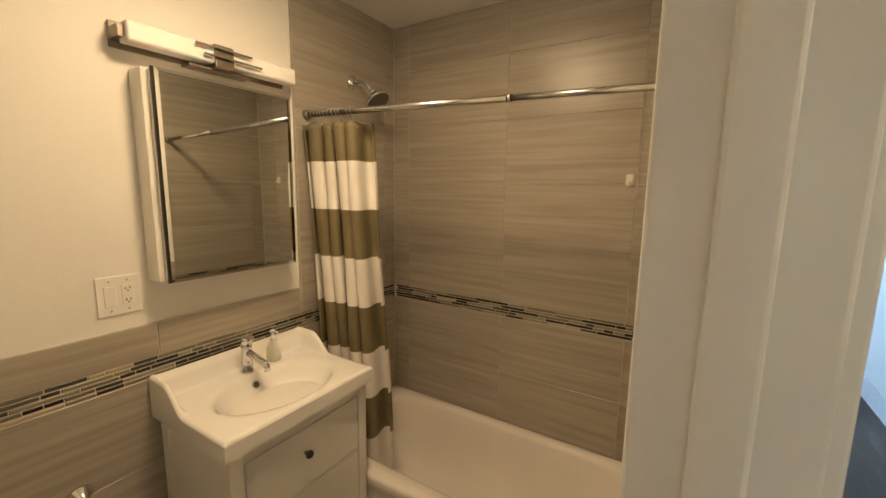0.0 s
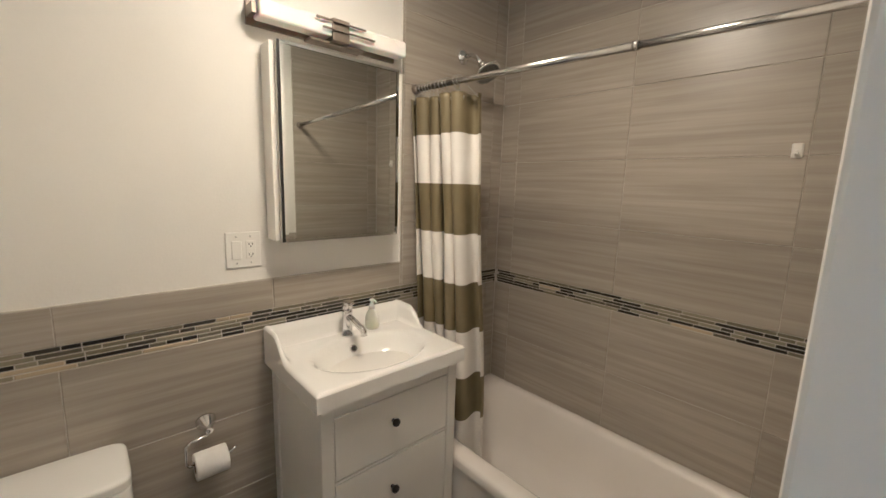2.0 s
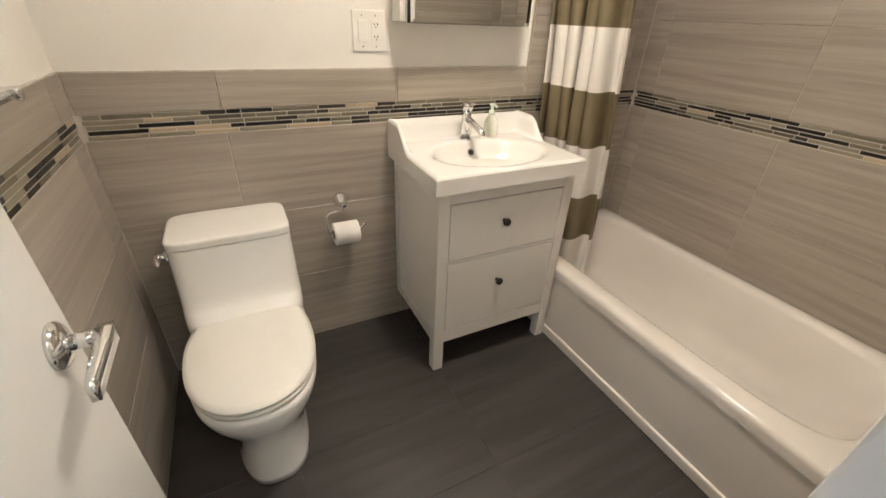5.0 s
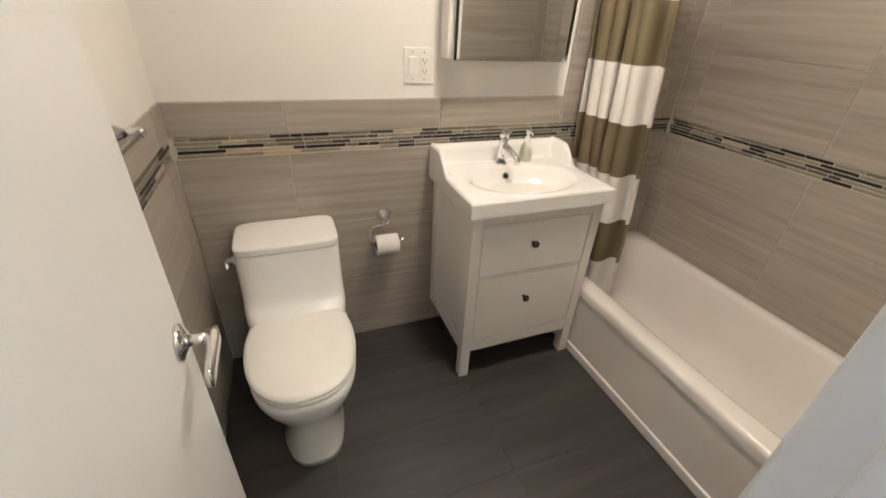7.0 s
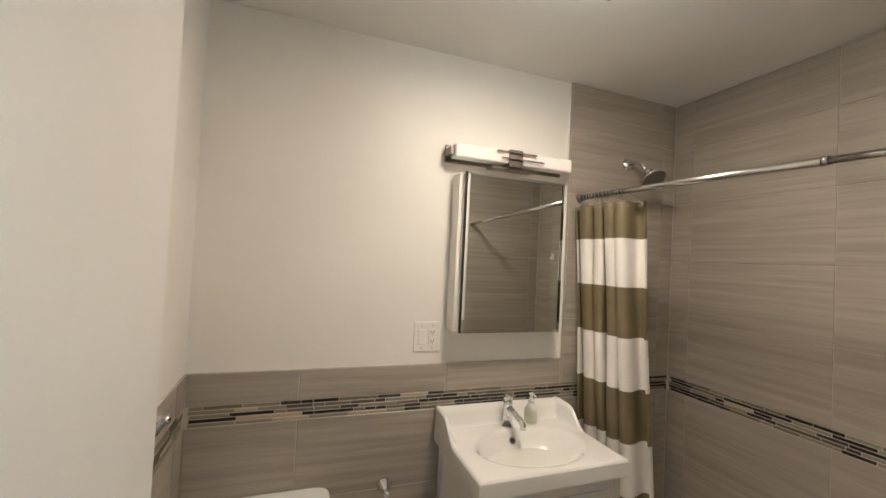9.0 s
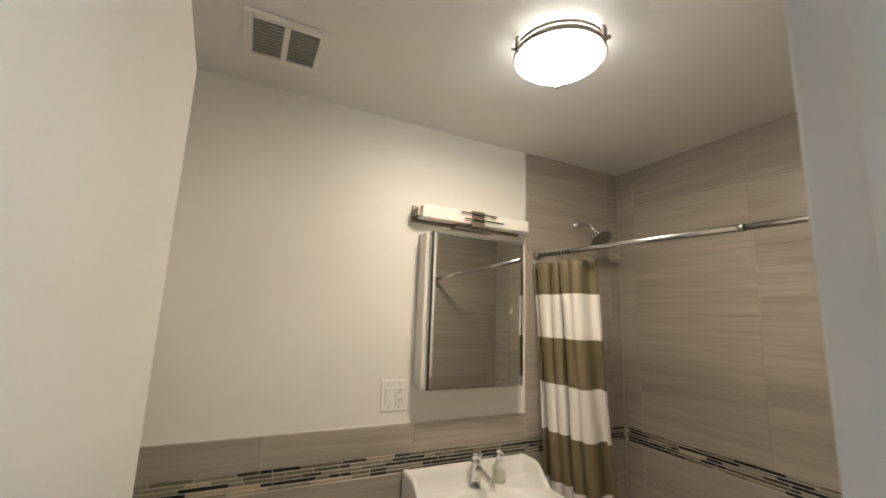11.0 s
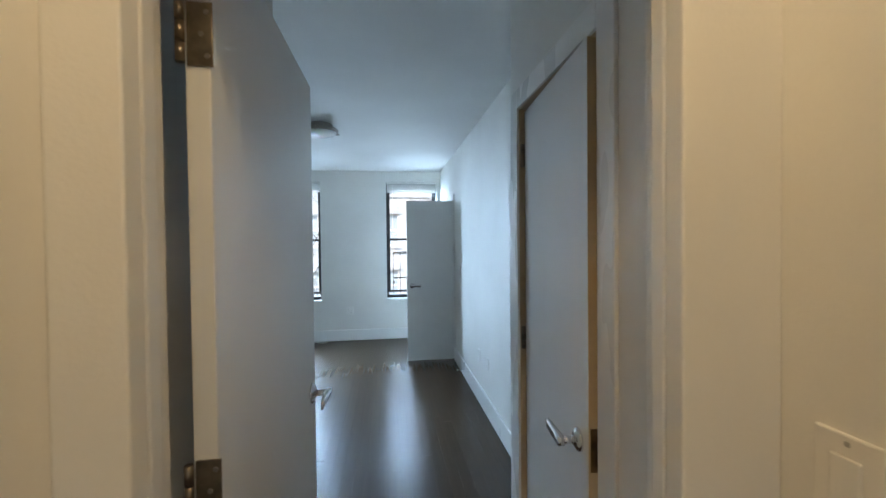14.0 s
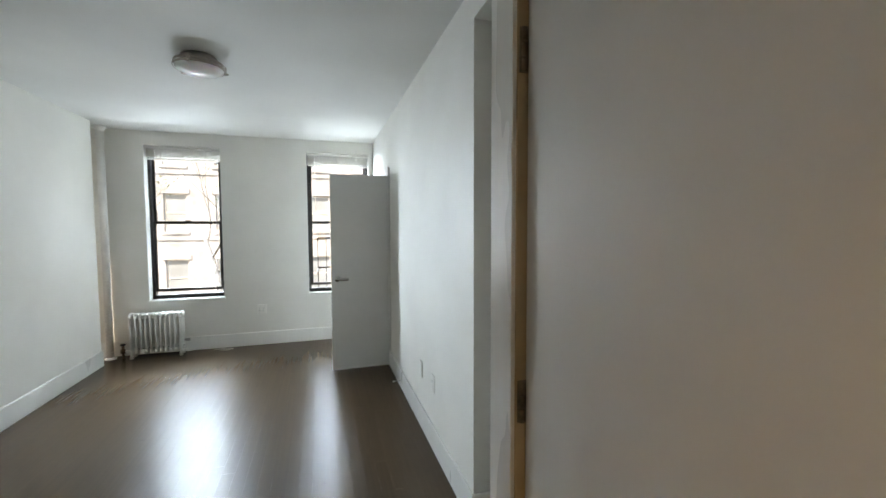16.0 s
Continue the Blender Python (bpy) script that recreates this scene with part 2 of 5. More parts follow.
def lathe(bm, centre, axis, profile, n=28):
    """Profile of (distance along axis, radius)."""
    c, d = Vector(centre), Vector(axis).normalized()
    u = d.orthogonal().normalized()
    w = d.cross(u)
    rings = []
    for h, r in profile:
        rings.append([bm.verts.new(c + d * h + (u * math.cos(a) + w * math.sin(a)) * max(r, 1e-4)) for a in [2 * math.pi * k / n for k in range(n)]])
    for r0, r1 in zip(rings, rings[1:]):
        for k in range(n):
            f = bm.faces.new((r0[k], r0[(k + 1) % n], r1[(k + 1) % n], r1[k]))
            f.smooth = True
    bm.faces.new(list(reversed(rings[0])))
    bm.faces.new(rings[-1])
    return bm


def loft(bm, sections, caps=True):
    """Closed sections of equal length, joined one to the next."""
    rings = [[bm.verts.new(p) for p in s] for s in sections]
    n = len(rings[0])
    for r0, r1 in zip(rings, rings[1:]):
        for k in range(n):
            f = bm.faces.new((r0[k], r0[(k + 1) % n], r1[(k + 1) % n], r1[k]))
            f.smooth = True
    if caps:
        a = bm.faces.new(list(reversed(rings[0])))
        b = bm.faces.new(rings[-1])
        a.smooth = b.smooth = True
    return bm


def oval(cx, cy, z, ax, ay, power=2.5, n=40, back=None):
    """A superellipse; back: a squarer half-length towards -x."""
    pts = []
    for k in range(n):
        a = 2 * math.pi * k / n
        c, s = math.cos(a), math.sin(a)
        e = 2.0 / power
        x = (abs(c) ** e) * (1 if c >= 0 else -1)
        y = (abs(s) ** e) * (1 if s >= 0 else -1)
        L = ax if c >= 0 or back is None else back
        pts.append(Vector((cx + L * x, cy + ay * y, z)))
    return pts


def finish(bm):
    bmesh.ops.recalc_face_normals(bm, faces=bm.faces)
    me = bpy.data.meshes.new("mesh")
    bm.to_mesh(me)
    bm.free()
    return me


def thing(name, at, label, category, group=""):
    ob = new(name)
    ob.location = at
    ob.empty_display_size = 0.05
    return tagged(ob, label, category, group)


def part(name, bm, mat, parent=None, label=""):
    ob = new(name, finish(bm))
    for m in (mat if isinstance(mat, (list, tuple)) else [mat]):
        ob.data.materials.append(m)
    if parent is not None:
        ob.parent = parent
        if parent.type == "EMPTY":
            ob.matrix_parent_inverse = Matrix.Translation(-Vector(parent.location))
    if label:
        ob["label"] = label
    return ob


def solid(name, bm, mat, label, category):
    """A piece of the setting."""
    return tagged(part(name, bm, mat), label, category, kind="structure")


# ---- plan ----
XW, XE, YS, YN, HC = -1.40, 0.125, 0.595, 2.90, 2.532       # bathroom inner faces, ceiling
XH, XR = 0.246, 1.146                                       # hall faces
JS, JN, JTOP = 0.797, 1.34, 2.03                           # bathroom doorway
BY0, BY1 = 1.85, 1.985                                     # wall with the bedroom door
BX0, BX1, BTOP = 0.295, 1.04, 2.035                         # bedroom doorway
BR, BN, BL, HB = 1.455, 7.67, -1.52, 2.61                   # bedroom right, window and left walls, ceiling
CY0, CY1, CEND = 2.322, 2.935, 3.045                        # closet door and the end of its wall
XP, YP, ZP = 0.195, 2.955, 2.50                             # passage inside the bedroom door: wall face, end, ceiling
NY, NZ, NX = 3.97, 2.46, 1.62                               # recess beyond the closet: far side, head, depth
FY0, FY1 = 6.425, 7.04                                      # far doorway in the right wall
WZ0, WZ1 = 0.63, 2.45
WINDOWS = ((-1.18, -0.39), (0.605, 1.395))
BAND0, BAND1, WAINS = 0.965, 1.04, 1.157
ROW, TW = 0.312, 0.61
SHOWER = 2.188

# floors
solid("floor_bathroom", boxes((XW - 0.1, YS - 0.1, -0.12, 0.195, YN + 0.1, -0.002)), FGROUT, "dark grout bed of the tiled bathroom floor", "floor")
solid("floor_bedroom", boxes((0.20, -2.2, -0.12, 1.6, 2.0, -0.012), (BL - 0.4, 2.0, -0.12, BR + 0.95, BN + 0.02, -0.012)), DARK, "subfloor under dark oak strip flooring", "floor")
solid("threshold", boxes((0.145, JS, -0.01, 0.225, JN, 0.006), r=0.003), STONE, "narrow stone threshold in the bathroom doorway", "threshold")

# bathroom walls
solid("wall_west", boxes((XW - 0.16, YS - 0.15, -0.1, XW - 0.004, YN + 0.15, HB + 0.1)), PAINT, "warm white painted bathroom wall behind the vanity", "wall")
solid("wall_south", boxes((XW - 0.004, YS - 0.15, -0.1, XE, YS - 0.004, HB + 0.1)), PAINT, "warm white painted bathroom end wall", "wall")
solid("wall_north", boxes((XW - 0.004, YN + 0.004, -0.1, XE - 0.004, YP, HB + 0.1)), PAINT, "wall behind the bathtub tiles", "wall")
solid("wall_east", boxes((XE + 0.002, YS - 0.15, -0.1, XH, JS - 0.02, HB + 0.1), (XE + 0.002, JN + 0.02, -0.1, XH, BY1, HB + 0.1), (XE + 0.002, BY1, -0.1, XP, YP, HB + 0.1), (XE + 0.002, JS - 0.02, JTOP + 0.02, XH, JN + 0.02, HB + 0.1)), PAINT, "white painted wall with the bathroom doorway", "wall")
solid("ceiling_bathroom", boxes((XW - 0.1, YS - 0.1, HC, XE + 0.01, YN + 0.1, HC + 0.08)), CEIL, "warm white painted bathroom ceiling", "ceiling")

# bathroom door frame
solid("door_frame_1", boxes((XE - 0.004, JS - 0.02, 0, XH + 0.004, JS, JTOP), (XE - 0.004, JN, 0, XH + 0.004, JN + 0.02, JTOP), (XE - 0.004, JS - 0.02, JTOP, XH + 0.004, JN + 0.02, JTOP + 0.02),
      (XE + 0.042, JN - 0.012, 0, XE + 0.082, JN, JTOP), (XE + 0.042, JS, 0, XE + 0.082, JS + 0.012, JTOP), (XE + 0.042, JS, JTOP - 0.012, XE + 0.082, JN, JTOP), r=0.004), TRIM, "white painted wooden door jamb with stops", "door frame")
solid("casing_hall", boxes((XH, JN + 0.006, 0, XH + 0.016, JN + 0.075, JTOP + 0.075), (XH, JS - 0.075, 0, XH + 0.016, JS - 0.006, JTOP + 0.075), (XH, JS - 0.006, JTOP + 0.006, XH + 0.016, JN + 0.006, JTOP + 0.075), r=0.003), TRIM, "flat white painted door casing", "trim")

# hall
# Unseen end wall; its opening is made up for the fill lamp.
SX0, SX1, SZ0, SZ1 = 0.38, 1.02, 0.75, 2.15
solid("wall_hall_south", boxes((XH, -2.15, -0.1, SX0, -2.0, HB + 0.1), (SX1, -2.15, -0.1, XR, -2.0, HB + 0.1), (SX0, -2.15, -0.1, SX1, -2.0, SZ0), (SX0, -2.15, SZ1, SX1, -2.0, HB + 0.1)), PAINT, "unseen white painted end wall of the hall with an added light opening", "wall")
solid("wall_hall_west", boxes((XE + 0.002, -2.15, -0.1, XH, YS - 0.15, HB + 0.1)), PAINT, "white painted hall wall", "wall")
solid("wall_hall_east", boxes((XR, -2.15, -0.1, XR + 0.14, BY0, HB + 0.1)), PAINT, "white painted hall wall with a light switch", "wall")
solid("wall_bedroom_south", boxes((XH, BY0, -0.1, BX0 - 0.02, BY1, HB + 0.1), (BX1 + 0.02, BY0, -0.1, XR + 0.14, BY1, HB + 0.1), (BX0 - 0.02, BY0, BTOP + 0.02, BX1 + 0.02, BY1, HB + 0.1)), PAINT, "white painted wall with the bedroom doorway", "wall")
solid("door_frame_2", boxes((BX0 - 0.02, BY0 + 0.031, 0, BX0, BY1 + 0.004, BTOP), (BX1, BY0 + 0.031, 0, BX1 + 0.02, BY1 + 0.004, BTOP), (BX0 - 0.02, BY0 + 0.031, BTOP, BX1 + 0.02, BY1 + 0.004, BTOP + 0.02),
      (BX0, BY0 + 0.032, 0, BX0 + 0.016, BY0 + 0.090, BTOP), (BX0 + 0.016, BY0 + 0.033, 0, BX0 + 0.030, BY0 + 0.062, BTOP), (BX1 - 0.025, BY0 + 0.032, 0, BX1, BY0 + 0.090, BTOP), (BX1 - 0.045, BY0 + 0.033, 0, BX1 - 0.025, BY0 + 0.062, BTOP), (BX0 + 0.016, BY0 + 0.0325, BTOP - 0.030, BX1 - 0.025, BY0 + 0.089, BTOP - 0.001), (BX0 + 0.030, BY0 + 0.0335, BTOP - 0.058, BX1 - 0.045, BY0 + 0.0615, BTOP - 0.030), r=0.004), TRIM, "white painted bedroom door jamb with stops", "door frame")
solid("door_surround", boxes((XH, BY0 - 0.004, 0, BX0 + 0.030, BY0 + 0.030, BTOP + 0.10), (BX1 - 0.045, BY0 - 0.004, 0, XR, BY0 + 0.030, BTOP + 0.10), (BX0 + 0.030, BY0 - 0.004, BTOP - 0.058, BX1 - 0.045, BY0 + 0.030, BTOP + 0.10), r=0.003), PAINT, "flat white painted surround of the bedroom door", "trim")
solid("ceiling_hall", boxes((XH - 0.01, -2.15, 2.50, XR + 0.1, BY0 + 0.01, 2.58)), CEIL, "white painted hall ceiling", "ceiling")

# bedroom shell
solid("wall_bedroom_west_stub", boxes((BL - 0.14, YN + 0.004, -0.1, XW - 0.16, YP, HB + 0.1)), PAINT, "white painted bedroom wall behind the bathroom", "wall")
solid("wall_bedroom_west", boxes((BL - 0.14, YP, -0.1, BL, 7.32, HB + 0.1), (BL - 0.30, 7.32, -0.1, BL - 0.20, BN, HB + 0.1)), PAINT, "white painted bedroom side wall", "wall")
solid("wall_closet", boxes((XR, BY1, -0.1, XR + 0.11, CY0 - 0.02, HB + 0.1), (XR, CY1 + 0.02, -0.1, XR + 0.11, CEND, HB + 0.1), (XR, CY0 - 0.02, BTOP + 0.02, XR + 0.11, CY1 + 0.02, HB + 0.1), (XR + 0.11, CEND - 0.11, -0.1, NX, CEND, HB + 0.1)), PAINT, "white painted closet wall", "wall")
# Unseen walls added to stop outside light leaking past the closet door.
solid("wall_closet_interior", boxes((XR + 0.75, BY1 - 0.13, -0.1, XR + 0.85, CEND - 0.11, HB + 0.1), (XR + 0.14, BY1 - 0.13, -0.1, XR + 0.75, BY1 - 0.03, HB + 0.1)), PAINT, "unseen white walls added to close the closet against light", "wall")
solid("wall_bedroom_east", boxes((BR, NY, -0.1, BR + 0.12, FY0, HB + 0.1), (BR, CEND, NZ, BR + 0.12, NY, HB + 0.1), (BR + 0.12, NY, -0.1, NX, NY + 0.1, HB + 0.1), (NX, CEND - 0.11, -0.1, NX + 0.1, NY + 0.1, HB + 0.1), (BR, FY1, -0.1, BR + 0.12, BN + 0.2, HB + 0.1), (BR, FY0, BTOP + 0.02, BR + 0.12, FY1, HB + 0.1)), PAINT, "white painted bedroom side wall with outlets", "wall")
solid("wall_next_room", boxes((BR + 0.12, FY0 - 0.3, -0.1, BR + 0.9, FY0 - 0.2, HB + 0.1), (BR + 0.12, FY1 + 0.2, -0.1, BR + 0.9, FY1 + 0.3, HB + 0.1), (BR + 0.8, FY0 - 0.2, -0.1, BR + 0.9, FY1 + 0.2, HB + 0.1)), PAINT, "white painted closet interior", "wall")
(a0, a1), (b0, b1) = WINDOWS
solid("wall_windows", boxes((BL - 0.30, BN, -0.1, a0, BN + 0.26, HB + 0.1), (a1, BN, -0.1, b0, BN + 0.26, HB + 0.1), (b1, BN, -0.1, BR + 0.12, BN + 0.26, HB + 0.1),
      (a0, BN, -0.1, a1, BN + 0.26, WZ0), (b0, BN, -0.1, b1, BN + 0.26, WZ0), (a0, BN, WZ1, a1, BN + 0.26, HB + 0.1), (b0, BN, WZ1, b1, BN + 0.26, HB + 0.1)), PAINT, "white painted wall with two windows", "wall")
solid("ceiling_passage", boxes((XP, BY1, ZP, XR, YP, HB)), CEIL, "lower white ceiling just inside the bedroom door", "ceiling")
solid("ceiling_bedroom", boxes((BL - 0.30, BY1, HB, BR + 1.0, BN + 0.05, HB + 0.08)), CEIL, "white painted bedroom ceiling", "ceiling")
solid("roof_slab", boxes((BL - 0.6, -2.3, HB + 0.12, BR + 1.0, BN + 0.26, HB + 0.3)), CEIL, "slab over the apartment", "ceiling")

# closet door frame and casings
solid("door_frame_3", boxes((XR - 0.003, CY0 - 0.02, 0, XR + 0.112, CY0, BTOP), (XR - 0.003, CY1, 0, XR + 0.112, CY1 + 0.02, BTOP), (XR - 0.003, CY0 - 0.02, BTOP, XR + 0.112, CY1 + 0.02, BTOP + 0.02), (XR + 0.052, CY0, 0, XR + 0.09, CY0 + 0.012, BTOP), r=0.002), TAN, "tan closet door jamb", "door frame")
solid("casing_closet", boxes((XR - 0.012, CY0 - 0.085, 0, XR, CY0 - 0.004, BTOP + 0.08), (XR - 0.012, CY1 + 0.004, 0, XR, CEND + 0.003, BTOP + 0.08), (XR - 0.012, CY0 - 0.004, BTOP + 0.004, XR, CY1 + 0.004, BTOP + 0.08), r=0.003), TRIM, "flat white casing round the closet door", "trim")
solid("casing_far_door", boxes((BR - 0.014, FY0 - 0.075, 0, BR, FY0 - 0.006, BTOP + 0.075), (BR - 0.014, FY1 + 0.006, 0, BR, FY1 + 0.075, BTOP + 0.075), (BR - 0.014, FY0 - 0.006, BTOP + 0.006, BR, FY1 + 0.006, BTOP + 0.075), r=0.003), TRIM, "flat white casing round the far doorway", "trim")


def baseboard(x0, y0, x1, y1):
    bm = bmesh.new()
    box(bm, x0, y0, 0.0, x1, y1, 0.165, r=0.004)
    return bm


for seg in ((BR - 0.014, NY - 0.014, BR, FY0 - 0.075), (BR, NY - 0.014, NX, NY), (XR + 0.11, CEND, NX, CEND + 0.014), (BR - 0.014, FY1 + 0.075, BR, BN), (BL, YP, BL + 0.014, 7.33), (BL - 0.2, BN - 0.014, BR - 0.014, BN), (XP, BY1 + 0.02, XP + 0.012, YP + 0.01), (XR - 0.012, -2.0, XR, BY0), (XH, -2.0, XH + 0.012, JS - 0.075)):
    solid("baseboard", baseboard(*seg), TRIM, "tall flat white baseboard along the wall", "baseboard")


# ---- bathroom things ----
def bathtub():
    t = thing("bathtub", (-0.64, 2.54, 0), "white enamelled alcove bathtub set between tiled walls", "bathtub")
    x0, x1, y0, y1, H = XW + 0.004, XE - 0.004, 2.175, YN - 0.004, 0.38
    cx, cy = (x0 + x1) / 2, (y0 + y1) / 2 + 0.012
    n = 64

    def ring(z, ax, ay, p, dx=0.0):
        return oval(cx + dx, cy, z, ax, ay, p, n)
    outer = []
    for k in range(n):
        a = 2 * math.pi * k / n
        c, s = math.cos(a), math.sin(a)
        m = max(abs(c), abs(s))
        outer.append((c / m, s / m))

    def rect(z, inset):
        return [Vector(((x0 + x1) / 2 + (x1 - x0 - 2 * inset) / 2 * u, (y0 + y1) / 2 + (y1 - y0 - 2 * inset) / 2 * v, z)) for u, v in outer]
    bm = bmesh.new()
    hx, hy = (x1 - x0) / 2, (y1 - y0) / 2
    loft(bm, [rect(H - 0.05, 0.0), rect(H - 0.018, 0.0), rect(H - 0.006, 0.005), rect(H, 0.016), ring(H + 0.002, hx - 0.050, hy - 0.062, 6), ring(H - 0.004, hx - 0.062, hy - 0.074, 5.2), ring(H - 0.02, hx - 0.072, hy - 0.083, 4.8),
              ring(H - 0.12, hx - 0.095, hy - 0.10, 4.2), ring(0.16, hx - 0.150, hy - 0.125, 3.7, -0.02), ring(0.10, hx - 0.20, hy - 0.15, 3.4, -0.035), ring(0.072, hx - 0.23, hy - 0.20, 3.5, -0.02), ring(0.065, hx - 0.40, hy - 0.28, 3, -0.03)], caps=False)
    bm.verts.ensure_lookup_table()
    bm.faces.new([bm.verts[i] for i in range(len(bm.verts) - n, len(bm.verts))]).smooth = True
    part("basin", bm, ENAMEL, t)
    bm = boxes((x0, y0 + 0.006, 0.0, x1, y0 + 0.035, H - 0.045), r=0.006)
    box(bm, x0, y0 - 0.004, 0.0, x1, y0 + 0.03, 0.05, r=0.006)
    part("apron", bm, ENAMEL, t)
    part("drain", lathe(bmesh.new(), (x0 + 0.32, cy, 0.066), (0, 0, 1), [(0, 0.03), (0.004, 0.03), (0.006, 0.022)]), CHROME, t, "chrome drain")
    part("overflow_plate", lathe(bmesh.new(), (x0 + 0.082, cy, 0.27), (1, 0, 0.25), [(0, 0.036), (0.006, 0.036), (0.012, 0.028)]), CHROME, t, "chrome overflow plate")


bathtub()


def toilet():
    cy = 0.925
    t = thing("toilet", (-1.05, cy, 0), "white one-piece toilet with its lid closed", "toilet")
    bm = bmesh.new()
    secs = [(0.0, 0.262, 0.118, 0.30, 2.8), (0.03, 0.262, 0.118, 0.30, 2.8), (0.06, 0.254, 0.112, 0.30, 2.7), (0.15, 0.250, 0.112, 0.31, 2.6), (0.21, 0.258, 0.128, 0.33, 2.6), (0.27, 0.288, 0.156, 0.35, 2.6), (0.325, 0.312, 0.177, 0.37, 2.7), (0.365, 0.322, 0.184, 0.385, 2.8), (0.388, 0.320, 0.184, 0.385, 2.8), (0.394, 0.312, 0.180, 0.385, 2.8)]
    loft(bm, [oval(-1.00, cy, z, ax, ay, p, 48, bk) for z, ax, ay, bk, p in secs])
    part("bowl", bm, PORC, t)
    bm = bmesh.new()
    rows = [(0.30, -1.08, 0.176, 5), (0.375, -1.06, 0.186, 5), (0.415, -1.065, 0.190, 5), (0.440, -1.083, 0.190, 5.5), (0.458, -1.104, 0.190, 6), (0.475, -1.119, 0.190, 6), (0.51, -1.131, 0.189, 6.5), (0.58, -1.146, 0.188, 7), (0.664, -1.157, 0.187, 7), (0.6685, -1.1575, 0.187, 7), (0.6695, -1.159, 0.185, 7)]
    loft(bm, [oval((front - 1.39) / 2, cy, z, (front + 1.39) / 2, ay, p, 72) for z, front, ay, p in rows])
    part("tank", bm, PORC, t)
    bm = bmesh.new()
    lid = ((0.6715, 0.006), (0.672, 0.003), (0.674, 0.0005), (0.675, 0.0), (0.6755, 0.0), (0.692, 0.0), (0.693, 0.0), (0.697, 0.0015), (0.700, 0.005), (0.7015, 0.010), (0.702, 0.014), (0.7035, 0.06))
    loft(bm, [oval(-1.272, cy, z, 0.117 - i, 0.188 - i, 7, 72, 0.121 - i) for z, i in lid])
    part("tank_lid", bm, PORC, t)
    bm = bmesh.new()
    loft(bm, [oval(-0.945, cy, 0.394, 0.262, 0.180, 2.3, 48, 0.20), oval(-0.945, cy, 0.397, 0.267, 0.185, 2.3, 48, 0.205), oval(-0.945, cy, 0.408, 0.267, 0.185, 2.3, 48, 0.205), oval(-0.945, cy, 0.412, 0.262, 0.18, 2.3, 48, 0.20)])
    part("seat", bm, PLASTIC, t)
    bm = bmesh.new()
    loft(bm, [oval(-0.947, cy, 0.415, 0.264, 0.182, 2.3, 48, 0.215), oval(-0.947, cy, 0.418, 0.269, 0.187, 2.3, 48, 0.22), oval(-0.947, cy, 0.426, 0.268, 0.186, 2.3, 48, 0.22), oval(-0.947, cy, 0.433, 0.25, 0.171, 2.3, 48, 0.21), oval(-0.947, cy, 0.437, 0.165, 0.11, 2.3, 48, 0.14)])
    part("lid", bm, PLASTIC, t)
    part("maker_mark", boxes((-1.135, cy - 0.014, 0.4355, -1.130, cy + 0.014, 0.4372)), GREY, t, "small grey stamped bar")
    bm = lathe(bmesh.new(), (-1.19, cy - 0.180, 0.650), (0, -1, 0), [(0, 0.018), (0.010, 0.018), (0.014, 0.012), (0.030, 0.012)], 20)
    box(bm, -1.203, cy - 0.216, 0.637, -1.150, cy - 0.203, 0.663, r=0.006)
    part("flush_lever", bm, CHROME, t, "chrome flush lever")
    for s in (-1, 1):
        part("floor_bolt_cap", lathe(bmesh.new(), (-1.06, cy + s * 0.12, 0.0), (0, 0, 1), [(0, 0.014), (0.010, 0.013), (0.016, 0.007)], 16), PLASTIC, t)


toilet()


